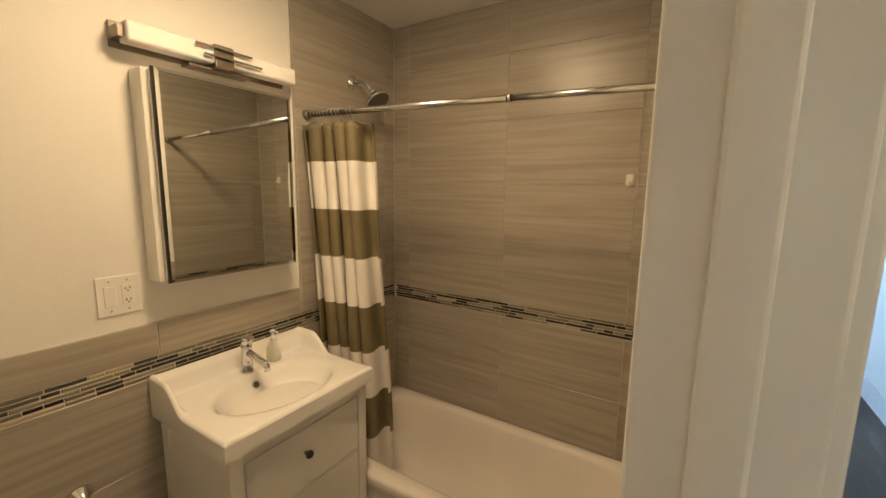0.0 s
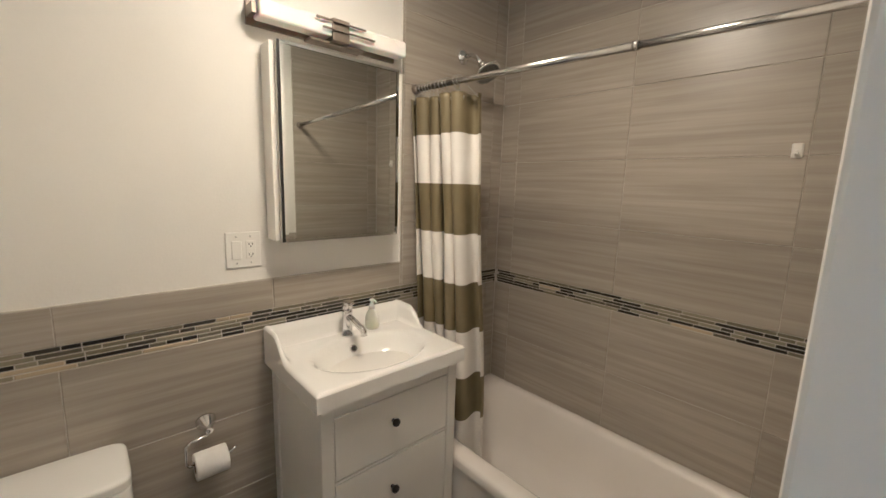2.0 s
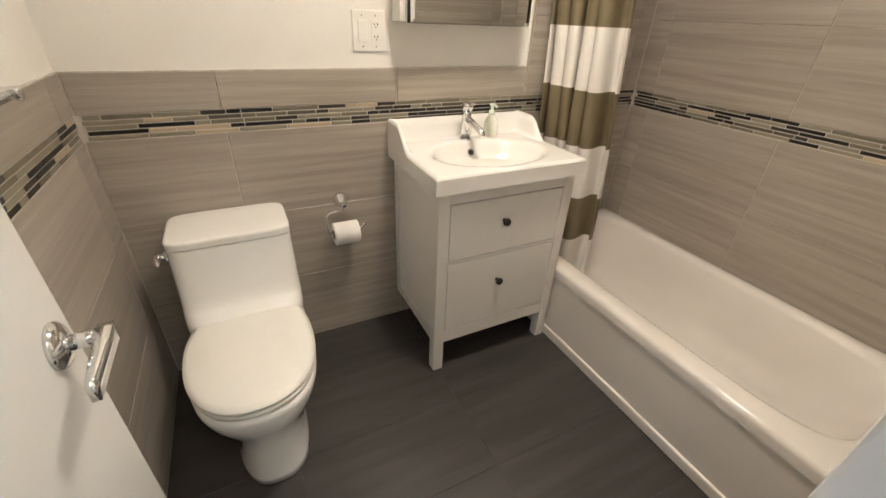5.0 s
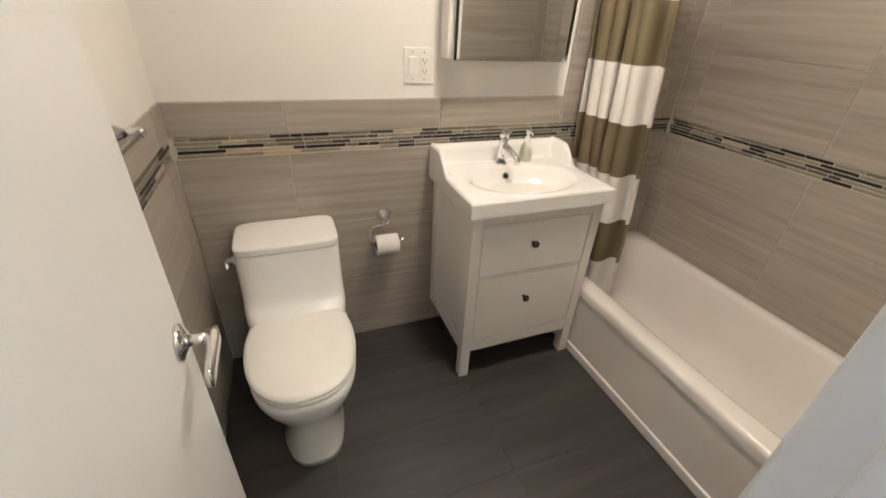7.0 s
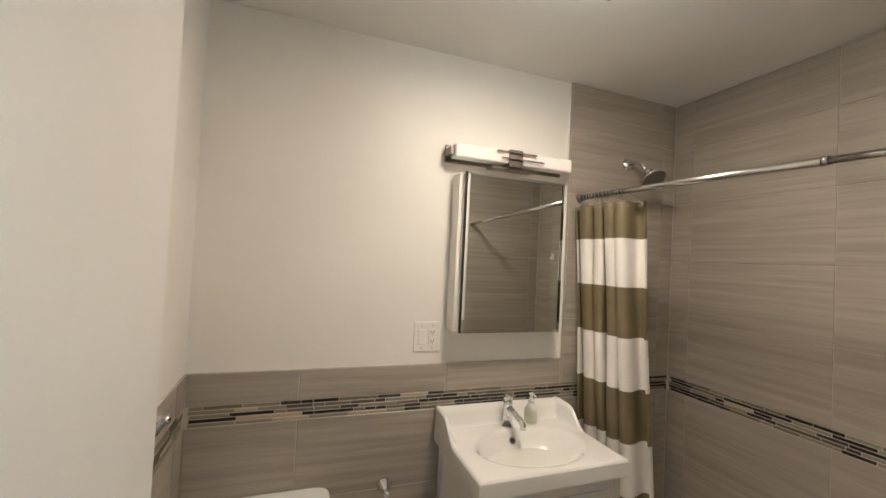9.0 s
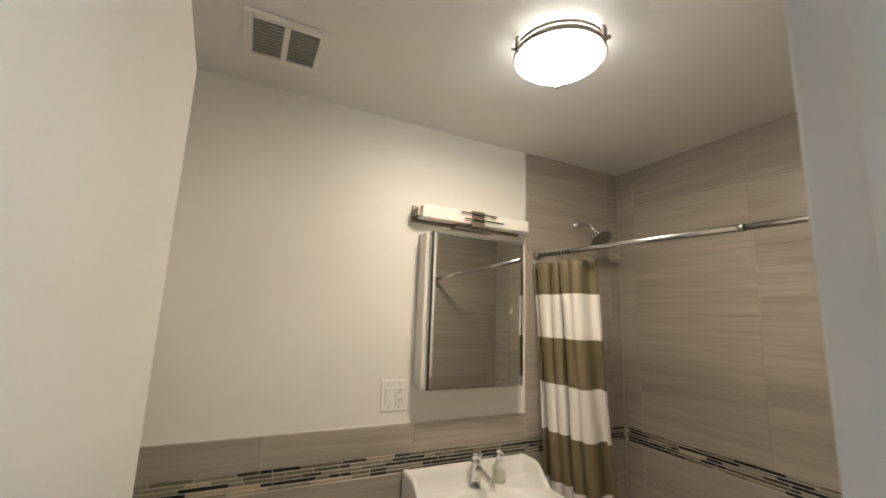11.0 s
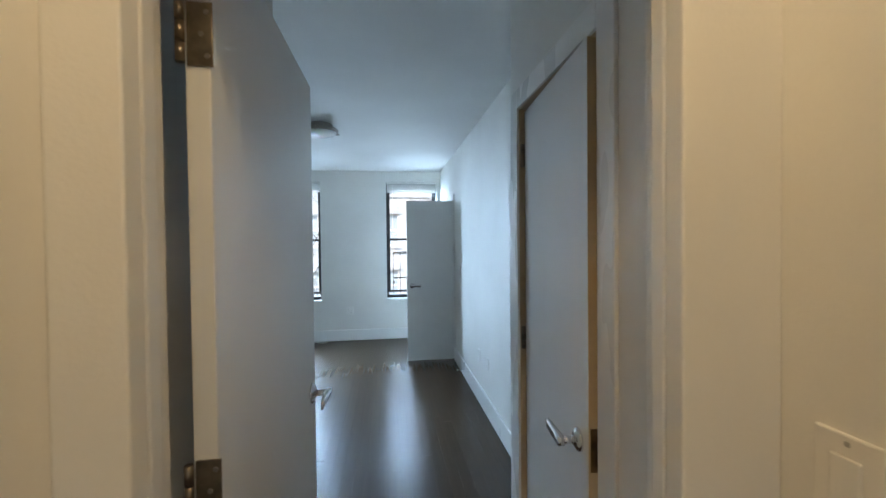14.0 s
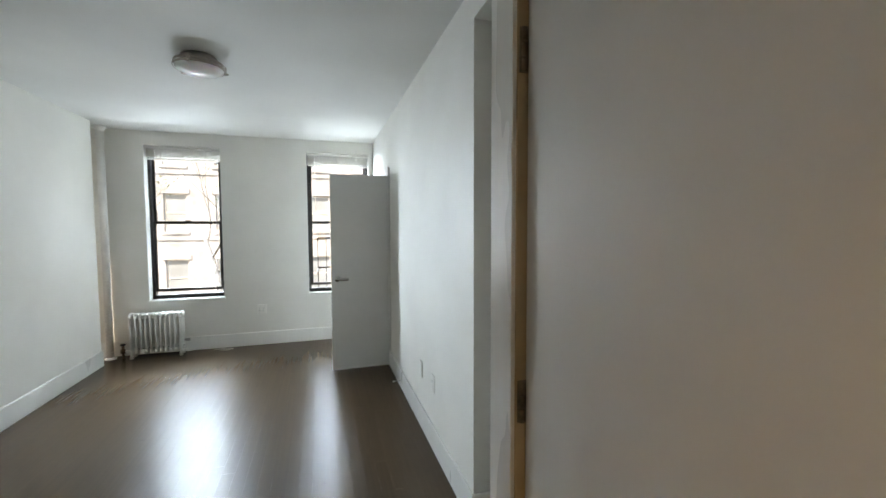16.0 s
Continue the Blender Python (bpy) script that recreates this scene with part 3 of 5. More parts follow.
def vanity():
    y0, y1, xf, xb, H = 1.571, 2.161, -0.958, -1.392, 0.826
    t = thing("vanity_cabinet", ((xf + xb) / 2, 1.866, 0), "white painted bathroom vanity cabinet with two drawers on legs", "cabinet")
    L = 0.045
    for ly in (y0, y1 - L):
        part("leg", boxes((xf - L, ly, 0.004, xf, ly + L, H), r=0.003), CABINET, t)
        part("foot_pad", boxes((xf - L + 0.006, ly + 0.006, 0.0, xf - 0.006, ly + L - 0.006, 0.004)), DARK, t)
        part("rear_post", boxes((xb, ly, 0.150, xb + L, ly + L, H), r=0.003), CABINET, t)
    part("body", boxes((xb + 0.004, y0 + L, 0.165, xf - 0.024, y1 - L, H - 0.004)), CABINET, t)
    part("top_rail", boxes((xf - 0.022, y0 + L, 0.778, xf - 0.002, y1 - L, H), r=0.002), CABINET, t)
    part("middle_rail", boxes((xf - 0.022, y0 + L, 0.533, xf - 0.004, y1 - L, 0.541), r=0.002), CABINET, t)
    part("bottom_rail", boxes((xf - 0.022, y0 + L, 0.152, xf - 0.002, y1 - L, 0.206), r=0.002), CABINET, t)
    for z0, z1, kz in ((0.546, 0.773, 0.680), (0.211, 0.528, 0.412)):
        d = part("drawer", boxes((xf - 0.020, y0 + L + 0.004, z0, xf - 0.003, y1 - L - 0.004, z1), r=0.002), CABINET, t)
        part("knob", lathe(bmesh.new(), (xf - 0.003, 1.848, kz), (1, 0, 0), [(0, 0.007), (0.010, 0.006), (0.014, 0.012), (0.020, 0.0155), (0.027, 0.014), (0.031, 0.007)], 20), BLACK, d, "round black knob")
    for ys, ye, yo in ((y0 + 0.008, y0 + 0.014, y0 + 0.002), (y1 - 0.014, y1 - 0.008, y1 - 0.002)):
        part("side_panel", boxes((xb + L, ys, 0.16, xf - L, ye, H)), CABINET, t)
        lo, hi = min(yo, ys), max(yo, ye)
        part("side_rail", boxes((xb + L, lo, 0.152, xf - L, hi, 0.206), r=0.002), CABINET, t)
        part("side_rail", boxes((xb + L, lo, H - 0.045, xf - L, hi, H), r=0.002), CABINET, t)


vanity()


def washbasin():
    """Ceramic top with an oval bowl and side lips that sweep up to the back."""
    t = thing("washbasin", (-1.16, 1.866, 0.826), "glossy white ceramic washbasin with swept-up back edge on the vanity", "washbasin")
    y0, y1, xf, xb, zb, zt = 1.547, 2.176, -0.931, -1.393, 0.828, 0.892
    ys = [y0, y0 + 0.004, y0 + 0.010, y0 + 0.018, y0 + 0.024, y0 + 0.032] + [y0 + 0.032 + (y1 - y0 - 0.064) * k / 56 for k in range(1, 56)] + [y1 - 0.032, y1 - 0.024, y1 - 0.018, y1 - 0.010, y1 - 0.004, y1]
    xs = [xb, xb + 0.004, xb + 0.012, xb + 0.022, xb + 0.030, xb + 0.040] + [xb + 0.040 + (xf - xb - 0.060) * k / 44 for k in range(1, 44)] + [xf - 0.020, xf - 0.012, xf - 0.006, xf - 0.002, xf]

    def step(a, b, v):
        u = min(1, max(0, (v - a) / (b - a)))
        return u * u * (3 - 2 * u)

    def height(x, y):
        d = min(y - y0, y1 - y)
        sweep = 0.082 * step(0.245, 0.36, xf - x)
        lip = 1 - step(0.010, 0.030, d)
        back = 1 - step(0.012, 0.036, x - xb)
        z = zt + sweep * max(lip, 0) + (0.082 - sweep * lip) * back * (1 if lip < 1 else 0)
        z = max(z, zt + 0.082 * back)
        z += 0.004 * lip * (1 - step(0.0, 0.3, x - xb))
        edge = min(d, xf - x)
        z -= 0.010 * (1 - step(0.0, 0.010, edge)) ** 2
        r = math.hypot((x + 1.13) / 0.158, (y - 1.866) / 0.232)
        if r < 1:
            z -= 0.115 * (1 - r ** 2.6) ** 0.75
        elif r < 1.12:
            z -= 0.0035 * (1 - (r - 1) / 0.12)
        return z
    bm = bmesh.new()
    grid = [[bm.verts.new((x, y, height(x, y))) for y in ys] for x in xs]
    for i in range(len(xs) - 1):
        for j in range(len(ys) - 1):
            bm.faces.new((grid[i][j], grid[i][j + 1], grid[i + 1][j + 1], grid[i + 1][j])).smooth = True
    rim = [grid[0][j] for j in range(len(ys))] + [grid[i][-1] for i in range(1, len(xs))] + [grid[-1][j] for j in range(len(ys) - 2, -1, -1)] + [grid[i][0] for i in range(len(xs) - 2, 0, -1)]
    low = [bm.verts.new((v.co.x, v.co.y, zb)) for v in rim]
    for k in range(len(rim)):
        q = (k + 1) % len(rim)
        bm.faces.new((rim[k], rim[q], low[q], low[k]))
    part("basin", bm, PORC, t)
    bm = lathe(bmesh.new(), (-1.267, 1.860, 0.8475), (1, 0, 0.62), [(0, 0.016), (0.005, 0.016), (0.007, 0.013), (0.006, 0.0105)], 24)
    part("overflow_ring", bm, CHROME, t, "chrome overflow ring")
    part("overflow_hole", lathe(bmesh.new(), (-1.2635, 1.860, 0.8495), (1, 0, 0.62), [(0.0, 0.0098), (0.004, 0.0098)], 20), DARK, t, "dark overflow opening")
    # Dark ring coloured as the shaded gap round the drain stopper.
    part("drain_gap", lathe(bmesh.new(), (-1.168, 1.864, 0.776), (0, 0, 1), [(0, 0.036), (0.007, 0.036), (0.0075, 0.028)], 24), DARK, t, "dark drain opening")
    part("drain", lathe(bmesh.new(), (-1.168, 1.864, 0.781), (0, 0, 1), [(0, 0.030), (0.005, 0.030), (0.008, 0.024), (0.010, 0.012), (0.016, 0.010)], 24), CHROME, t, "chrome drain")


washbasin()


def faucet():
    t = thing("faucet", (-1.318, 1.860, 0.892), "chrome single-lever faucet on the washbasin", "faucet")
    c = (-1.318, 1.860, 0.890)
    part("base_ring", lathe(bmesh.new(), c, (0, 0, 1), [(0, 0.026), (0.005, 0.026), (0.007, 0.022)]), CHROME, t)
    part("body", lathe(bmesh.new(), c, (0.03, 0, 1), [(0.004, 0.0215), (0.108, 0.0205), (0.115, 0.0195)]), CHROME, t)
    bm = lathe(bmesh.new(), (c[0] + 0.003, c[1], c[2] + 0.117), (0.10, 0, 1), [(0, 0.021), (0.026, 0.021), (0.032, 0.016)])
    box(bm, c[0] - 0.012, c[1] - 0.010, c[2] + 0.145, c[0] + 0.050, c[1] + 0.010, c[2] + 0.153, r=0.003)
    part("lever", bm, CHROME, t)
    part("spout", tube(bmesh.new(), [(c[0] + 0.010, c[1], c[2] + 0.086), (c[0] + 0.060, c[1] + 0.004, c[2] + 0.073), (c[0] + 0.104, c[1] + 0.008, c[2] + 0.060), (c[0] + 0.118, c[1] + 0.009, c[2] + 0.048), (c[0] + 0.121, c[1] + 0.009, c[2] + 0.032)], [0.0145, 0.013, 0.0125, 0.0125, 0.012], 18), CHROME, t)


faucet()


def soap_bottle():
    x, y, z = -1.328, 1.988, 0.8915
    t = thing("soap_bottle", (x, y, z), "clear plastic pump bottle with a little pale green soap", "soap bottle")
    b = part("bottle", lathe(bmesh.new(), (x, y, z), (0, 0, 1), [(0, 0.026), (0.004, 0.030), (0.055, 0.029), (0.078, 0.020), (0.082, 0.012), (0.094, 0.012)]), CLEARP, t)
    b.visible_shadow = False
    s = part("soap", lathe(bmesh.new(), (x, y, z + 0.003), (0, 0, 1), [(0, 0.024), (0.003, 0.0275), (0.036, 0.0272)]), SOAPM, t, "pale green liquid soap")
    s.visible_shadow = False
    bm = lathe(bmesh.new(), (x, y, z + 0.090), (0, 0, 1), [(0, 0.013), (0.016, 0.013), (0.018, 0.007), (0.034, 0.006), (0.035, 0.011), (0.043, 0.011), (0.045, 0.006)], 18)
    tube(bm, [(x, y, z + 0.130), (x + 0.030, y, z + 0.130), (x + 0.036, y, z + 0.124)], 0.004, 10)
    part("pump", bm, FROST, t, "translucent white pump")


soap_bottle()


def medicine_cabinet():
    t = thing("medicine_cabinet", (-1.34, 1.84, 1.31), "mirrored medicine cabinet with white metal sides on the wall", "mirror cabinet")
    y0, y1, z0, z1 = 1.606, 2.098, 1.308, 1.995
    part("body", boxes((-1.402, y0 - 0.026, z0 + 0.003, -1.322, y1 + 0.012, z1 - 0.003), r=0.003), PLASTIC, t)
    d = part("mirror_door", boxes((-1.306, y0 - 0.007, z0, -1.300, y1, z1)), BLACK, t, "dark-edged mirror door")
    part("mirror", boxes((-1.300, y0 + 0.001, z0 + 0.001, -1.296, y1 - 0.001, z1 - 0.001)), MIRROR, d, "silvered mirror glass")
    part("hinge_strip", boxes((-1.322, y0 - 0.006, z0 + 0.006, -1.306, y1 - 0.004, z1 - 0.006)), PLASTIC, t)
    bev = 0.012
    bm = bmesh.new()
    for q in (((y0 + 0.001, z0 + 0.001), (y1 - 0.001, z0 + 0.001), (y1 - bev, z0 + bev), (y0 + bev, z0 + bev)), ((y0 + 0.001, z1 - 0.001), (y0 + bev, z1 - bev), (y1 - bev, z1 - bev), (y1 - 0.001, z1 - 0.001)), ((y0 + 0.001, z0 + 0.001), (y0 + bev, z0 + bev), (y0 + bev, z1 - bev), (y0 + 0.001, z1 - 0.001)), ((y1 - 0.001, z0 + 0.001), (y1 - 0.001, z1 - 0.001), (y1 - bev, z1 - bev), (y1 - bev, z0 + bev))):
        vs = []
        for (yy, zz) in q:
            inner = y0 + bev - 1e-4 <= yy <= y1 - bev + 1e-4 and z0 + bev - 1e-4 <= zz <= z1 - bev + 1e-4
            vs.append(bm.verts.new((-1.2935 if inner else -1.2955, yy, zz)))
        bm.faces.new(vs)
    part("bevel", bm, MIRROR, d, "bevelled mirror edge")


medicine_cabinet()


def vanity_light():
    t = thing("vanity_light", (-1.36, 1.84, 2.05), "unlit wall light with two white glass bars and a steel bracket", "wall light")
    y0, y1, z0, z1 = 1.534, 2.136, 2.046, 2.122
    part("backplate", boxes((-1.402, y0, z0, -1.388, y1, z1), r=0.002), BRONZE, t, "brushed nickel backplate")
    m = 1.842
    for a, b in ((y0 + 0.018, m - 0.030), (m + 0.030, y1 + 0.010)):
        part("glass_bar", boxes((-1.376, a, z0 + 0.010, -1.312, b, z1 - 0.006), r=0.008, seg=3), FROST, t, "white frosted glass bar")
    part("bracket", boxes((-1.388, m - 0.034, z0 - 0.004, -1.306, m + 0.034, z1 - 0.002), r=0.003), BRONZE, t)
    part("lower_plate", boxes((-1.388, m - 0.11, z0 - 0.012, -1.330, m + 0.11, z0 - 0.004), r=0.001), BRONZE, t)
    for dz, a, b in ((0.016, m - 0.10, m + 0.10), (-0.012, m - 0.075, m + 0.14)):
        part("rod", boxes((-1.304, a, 2.086 + dz, -1.296, b, 2.092 + dz), r=0.001), BRONZE, t)
    for yy in (y0 + 0.004, y1 - 0.004):
        part("end_cap", boxes((-1.388, yy - 0.004, z0 + 0.02, -1.33, yy + 0.012, z1 - 0.02), r=0.002), BRONZE, t)


vanity_light()


def ceiling_lamp(name, x, y, zc, lit, label, drop=0.0):
    t = thing(name, (x, y, zc), label, "ceiling light", "flush ceiling lamps")
    part("pan", lathe(bmesh.new(), (x, y, zc), (0, 0, -1), [(0, 0.100), (0.006, 0.106), (0.026 + drop, 0.118), (0.032 + drop, 0.112)], 40), NICKEL, t)
    zc -= drop
    g = part("shade", lathe(bmesh.new(), (x, y, zc - 0.032), (0, 0, -1), [(0, 0.134), (0.012, 0.141), (0.024, 0.140), (0.036, 0.124), (0.050, 0.084), (0.058, 0.04), (0.060, 0.015)], 48), GLOW if lit else FROST, t, "lit frosted glass bowl" if lit else "white frosted glass bowl")
    if lit:
        g.visible_shadow = False
    for rr, z0, z1 in ((0.146, 0.014, 0.028), (0.150, 0.036, 0.052)):
        prof = [(z0, rr - 0.004), (z0, rr), (z0 + 0.003, rr + 0.002), (z1 - 0.003, rr + 0.002), (z1, rr), (z1, rr - 0.004), (z0, rr - 0.004)]
        rings = [[(x + r * math.cos(2 * math.pi * k / 56), y + r * math.sin(2 * math.pi * k / 56), zc - h) for h, r in prof[:-1]] for k in range(56)]
        part("ring", loft(bmesh.new(), rings + rings[:1], caps=False), NICKEL, t)
    for k in range(3):
        a = radians(20 + 120 * k)
        u, v = math.cos(a), math.sin(a)
        bm = bmesh.new()
        box(bm, 0.148, -0.011, -0.060, 0.158, 0.011, -0.006, r=0.002)
        box(bm, 0.100, -0.009, -0.008, 0.150, 0.009, -0.002, r=0.001)
        bmesh.ops.rotate(bm, cent=(0, 0, 0), matrix=Matrix.Rotation(a, 3, "Z"), verts=bm.verts)
        bmesh.ops.translate(bm, vec=(x, y, zc), verts=bm.verts)
        part("clip", bm, NICKEL, t)
        part("thumb_nut", lathe(bmesh.new(), (x + 0.156 * u, y + 0.156 * v, zc - 0.050), (u, v, 0), [(0, 0.007), (0.014, 0.007), (0.016, 0.004)], 12), NICKEL, t)
    return t


ceiling_lamp("ceiling_light", -0.635, 1.735, HC, True, "lit frosted glass ceiling light with brushed nickel clips")
ceiling_lamp("ceiling_light", 0.70, 1.36, 2.50, True, "lit frosted glass ceiling light in the hall")
ceiling_lamp("ceiling_light", 0.015, 5.22, HB, False, "unlit frosted glass ceiling light with nickel clips in the bedroom", 0.03)


def ceiling_vent():
    x0, x1, y0, y1 = -1.19, -0.95, 0.78, 1.04
    t = thing("ceiling_vent", (-1.07, 0.91, HC), "white plastic ceiling exhaust fan grille", "exhaust fan")
    part("backing", boxes((x0 + 0.01, y0 + 0.01, HC - 0.006, x1 - 0.01, y1 - 0.01, HC)), VENTG, t)
    for b in ((x0, y0, x1, y0 + 0.028), (x0, y1 - 0.028, x1, y1), (x0, y0 + 0.028, x0 + 0.024, y1 - 0.028), (x1 - 0.024, y0 + 0.028, x1, y1 - 0.028), (x0 + 0.024, 0.90, x1 - 0.024, 0.92)):
        part("frame", boxes((b[0], b[1], HC - 0.016, b[2], b[3], HC), r=0.003), PLASTIC, t)
    for k in range(12):
        xx = x0 + 0.030 + k * 0.0162
        for a, b in ((y0 + 0.028, 0.90), (0.92, y1 - 0.028)):
            part("slat", boxes((xx, a, HC - 0.011, xx + 0.008, b, HC - 0.006)), VENTG, t)


ceiling_vent()


def wall_plate(name, o, u, n, w, h, label, slots, cat="switch"):
    """A plate at o (centre on the wall), u along the wall, n outward; slots: rocker or outlet offsets."""
    o, u, n = Vector(o), Vector(u), Vector(n)
    up = Vector((0, 0, 1))
    t = thing(name, o, label, cat)

    def slab(a0, a1, z0, z1, d0, d1, r=0.0):
        bm = bmesh.new()
        p, q = o + u * a0 + up * z0 + n * d0, o + u * a1 + up * z1 + n * d1
        return box(bm, p.x, p.y, p.z, q.x, q.y, q.z, r=r)
    part("plate", slab(-w / 2, w / 2, -h / 2, h / 2, 0, 0.0065, 0.0025), PLASTIC, t)
    for kind, a in slots:
        if kind == "rocker":
            part("rocker", slab(a - 0.0165, a + 0.0165, -0.033, 0.033, 0.006, 0.011, 0.002), PLASTIC, t)
        elif kind == "gfci" or kind == "outlet":
            part("socket", slab(a - 0.0165, a + 0.0165, -0.033, 0.033, 0.006, 0.0085, 0.001), PLASTIC, t)
            for zc in (-0.019, 0.019):
                for da in (-0.006, 0.006):
                    part("slot", slab(a + da - 0.0012, a + da + 0.0012, zc - 0.002, zc + 0.006, 0.0085, 0.0093), DARK, t)
                part("ground_hole", slab(a - 0.002, a + 0.002, zc - 0.009, zc - 0.005, 0.0085, 0.0093), DARK, t)
            if kind == "gfci":
                part("test_button", slab(a - 0.012, a + 0.012, -0.004, 0.004, 0.0085, 0.0095), PLASTIC, t)
        for z in (-0.048, 0.048):
            if h > 0.1:
                part("screw", slab(a - 0.003, a + 0.003, z - 0.003, z + 0.003, 0.006, 0.0072, 0.001), STEEL, t)
    return t


wall_plate("switch_plate", (XW - 0.004, 1.493, 1.277), (0, 1, 0), (1, 0, 0), 0.118, 0.128, "white double wall plate with a rocker switch and an outlet", (("rocker", -0.024), ("gfci", 0.024)))
wall_plate("light_switch", (XR, 1.762, 1.213), (0, 1, 0), (-1, 0, 0), 0.074, 0.118, "white rocker light switch on the hall wall", (("rocker", 0.0),))
wall_plate("outlet", (BR, 4.70, 0.445), (0, 1, 0), (-1, 0, 0), 0.074, 0.118, "white wall outlet above the baseboard", (("outlet", 0.0),), "outlet")
wall_plate("blank_plate", (BR, 5.03, 0.435), (0, 1, 0), (-1, 0, 0), 0.074, 0.118, "white blank wall plate above the baseboard", (("none", 0.0),), "outlet")
wall_plate("outlet", (0.03, BN, 0.455), (1, 0, 0), (0, -1, 0), 0.118, 0.118, "white double wall outlet between the windows", (("outlet", -0.023), ("outlet", 0.023)), "outlet")
wall_plate("light_switch", (BR, 5.98, 1.17), (0, 1, 0), (-1, 0, 0), 0.074, 0.118, "white rocker light switch beside the far door", (("rocker", 0.0),))


def shower():
    t = thing("shower", (XW, 2.562, 2.16), "chrome shower head on a short arm", "shower head")
    y = 2.562
    part("flange", lathe(bmesh.new(), (XW + 0.002, y, 2.165), (1, 0, 0), [(0, 0.036), (0.006, 0.034), (0.016, 0.018), (0.02, 0.011)]), CHROME, t)
    part("arm", tube(bmesh.new(), [(XW + 0.01, y, 2.165), (XW + 0.06, y, 2.165), (XW + 0.10, y, 2.145), (XW + 0.135, y, 2.105)], 0.0105, 16), CHROME, t)
    part("ball_joint", lathe(bmesh.new(), (XW + 0.128, y, 2.113), (0.66, 0, -0.75), [(0, 0.010), (0.006, 0.017), (0.018, 0.019), (0.028, 0.015)], 24), CHROME, t)
    part("head", lathe(bmesh.new(), (XW + 0.148, y, 2.092), (0.62, 0, -0.78), [(0, 0.014), (0.012, 0.026), (0.030, 0.058), (0.038, 0.064), (0.044, 0.064), (0.046, 0.056)], 36), CHROME, t)
    part("face", lathe(bmesh.new(), (XW + 0.1765, y, 2.0563), (0.62, 0, -0.78), [(0, 0.057), (0.0015, 0.056)], 36), GREY, t, "grey spray face")
    for k in range(3):
        for i in range(6 + 6 * k):
            a = 2 * math.pi * i / (6 + 6 * k)
            r = 0.014 + 0.016 * k
            d = Vector((0.62, 0, -0.78)).normalized()
            u = Vector((0, 1, 0))
            w = d.cross(u)
            p = Vector((XW + 0.148, y, 2.092)) + d * 0.0455 + u * r * math.cos(a) + w * r * math.sin(a)
            part("nozzle", lathe(bmesh.new(), p, d, [(0, 0.0028), (0.002, 0.0022)], 6), DARK, t)


shower()
RZ, RY, RZE = 1.960, 2.262, 1.914


def curtain_rod():
    t = thing("curtain_rod", (-0.64, RY, RZ), "chrome telescopic shower curtain rod between tiled walls", "curtain rod")
    part("outer_tube", tube(bmesh.new(), [(XW, RY, RZ), (-0.40, RY, RZ - 0.0295)], 0.0125, 20), ROD, t)
    part("inner_tube", tube(bmesh.new(), [(-0.40, RY, RZ - 0.0295), (XE, RY, RZE)], 0.0105, 20), ROD, t)
    part("collar", tube(bmesh.new(), [(-0.402, RY, RZ - 0.0295), (-0.388, RY, RZ - 0.030)], 0.0135, 20), ROD, t)
    part("end_cap", lathe(bmesh.new(), (XW - 0.002, RY, RZ), (1, 0, 0), [(0, 0.022), (0.022, 0.020), (0.028, 0.014)], 24), NICKEL, t)
    part("end_cap", lathe(bmesh.new(), (XE + 0.002, RY, RZE), (-1, 0, 0), [(0, 0.022), (0.022, 0.020), (0.028, 0.014)], 24), NICKEL, t)


curtain_rod()


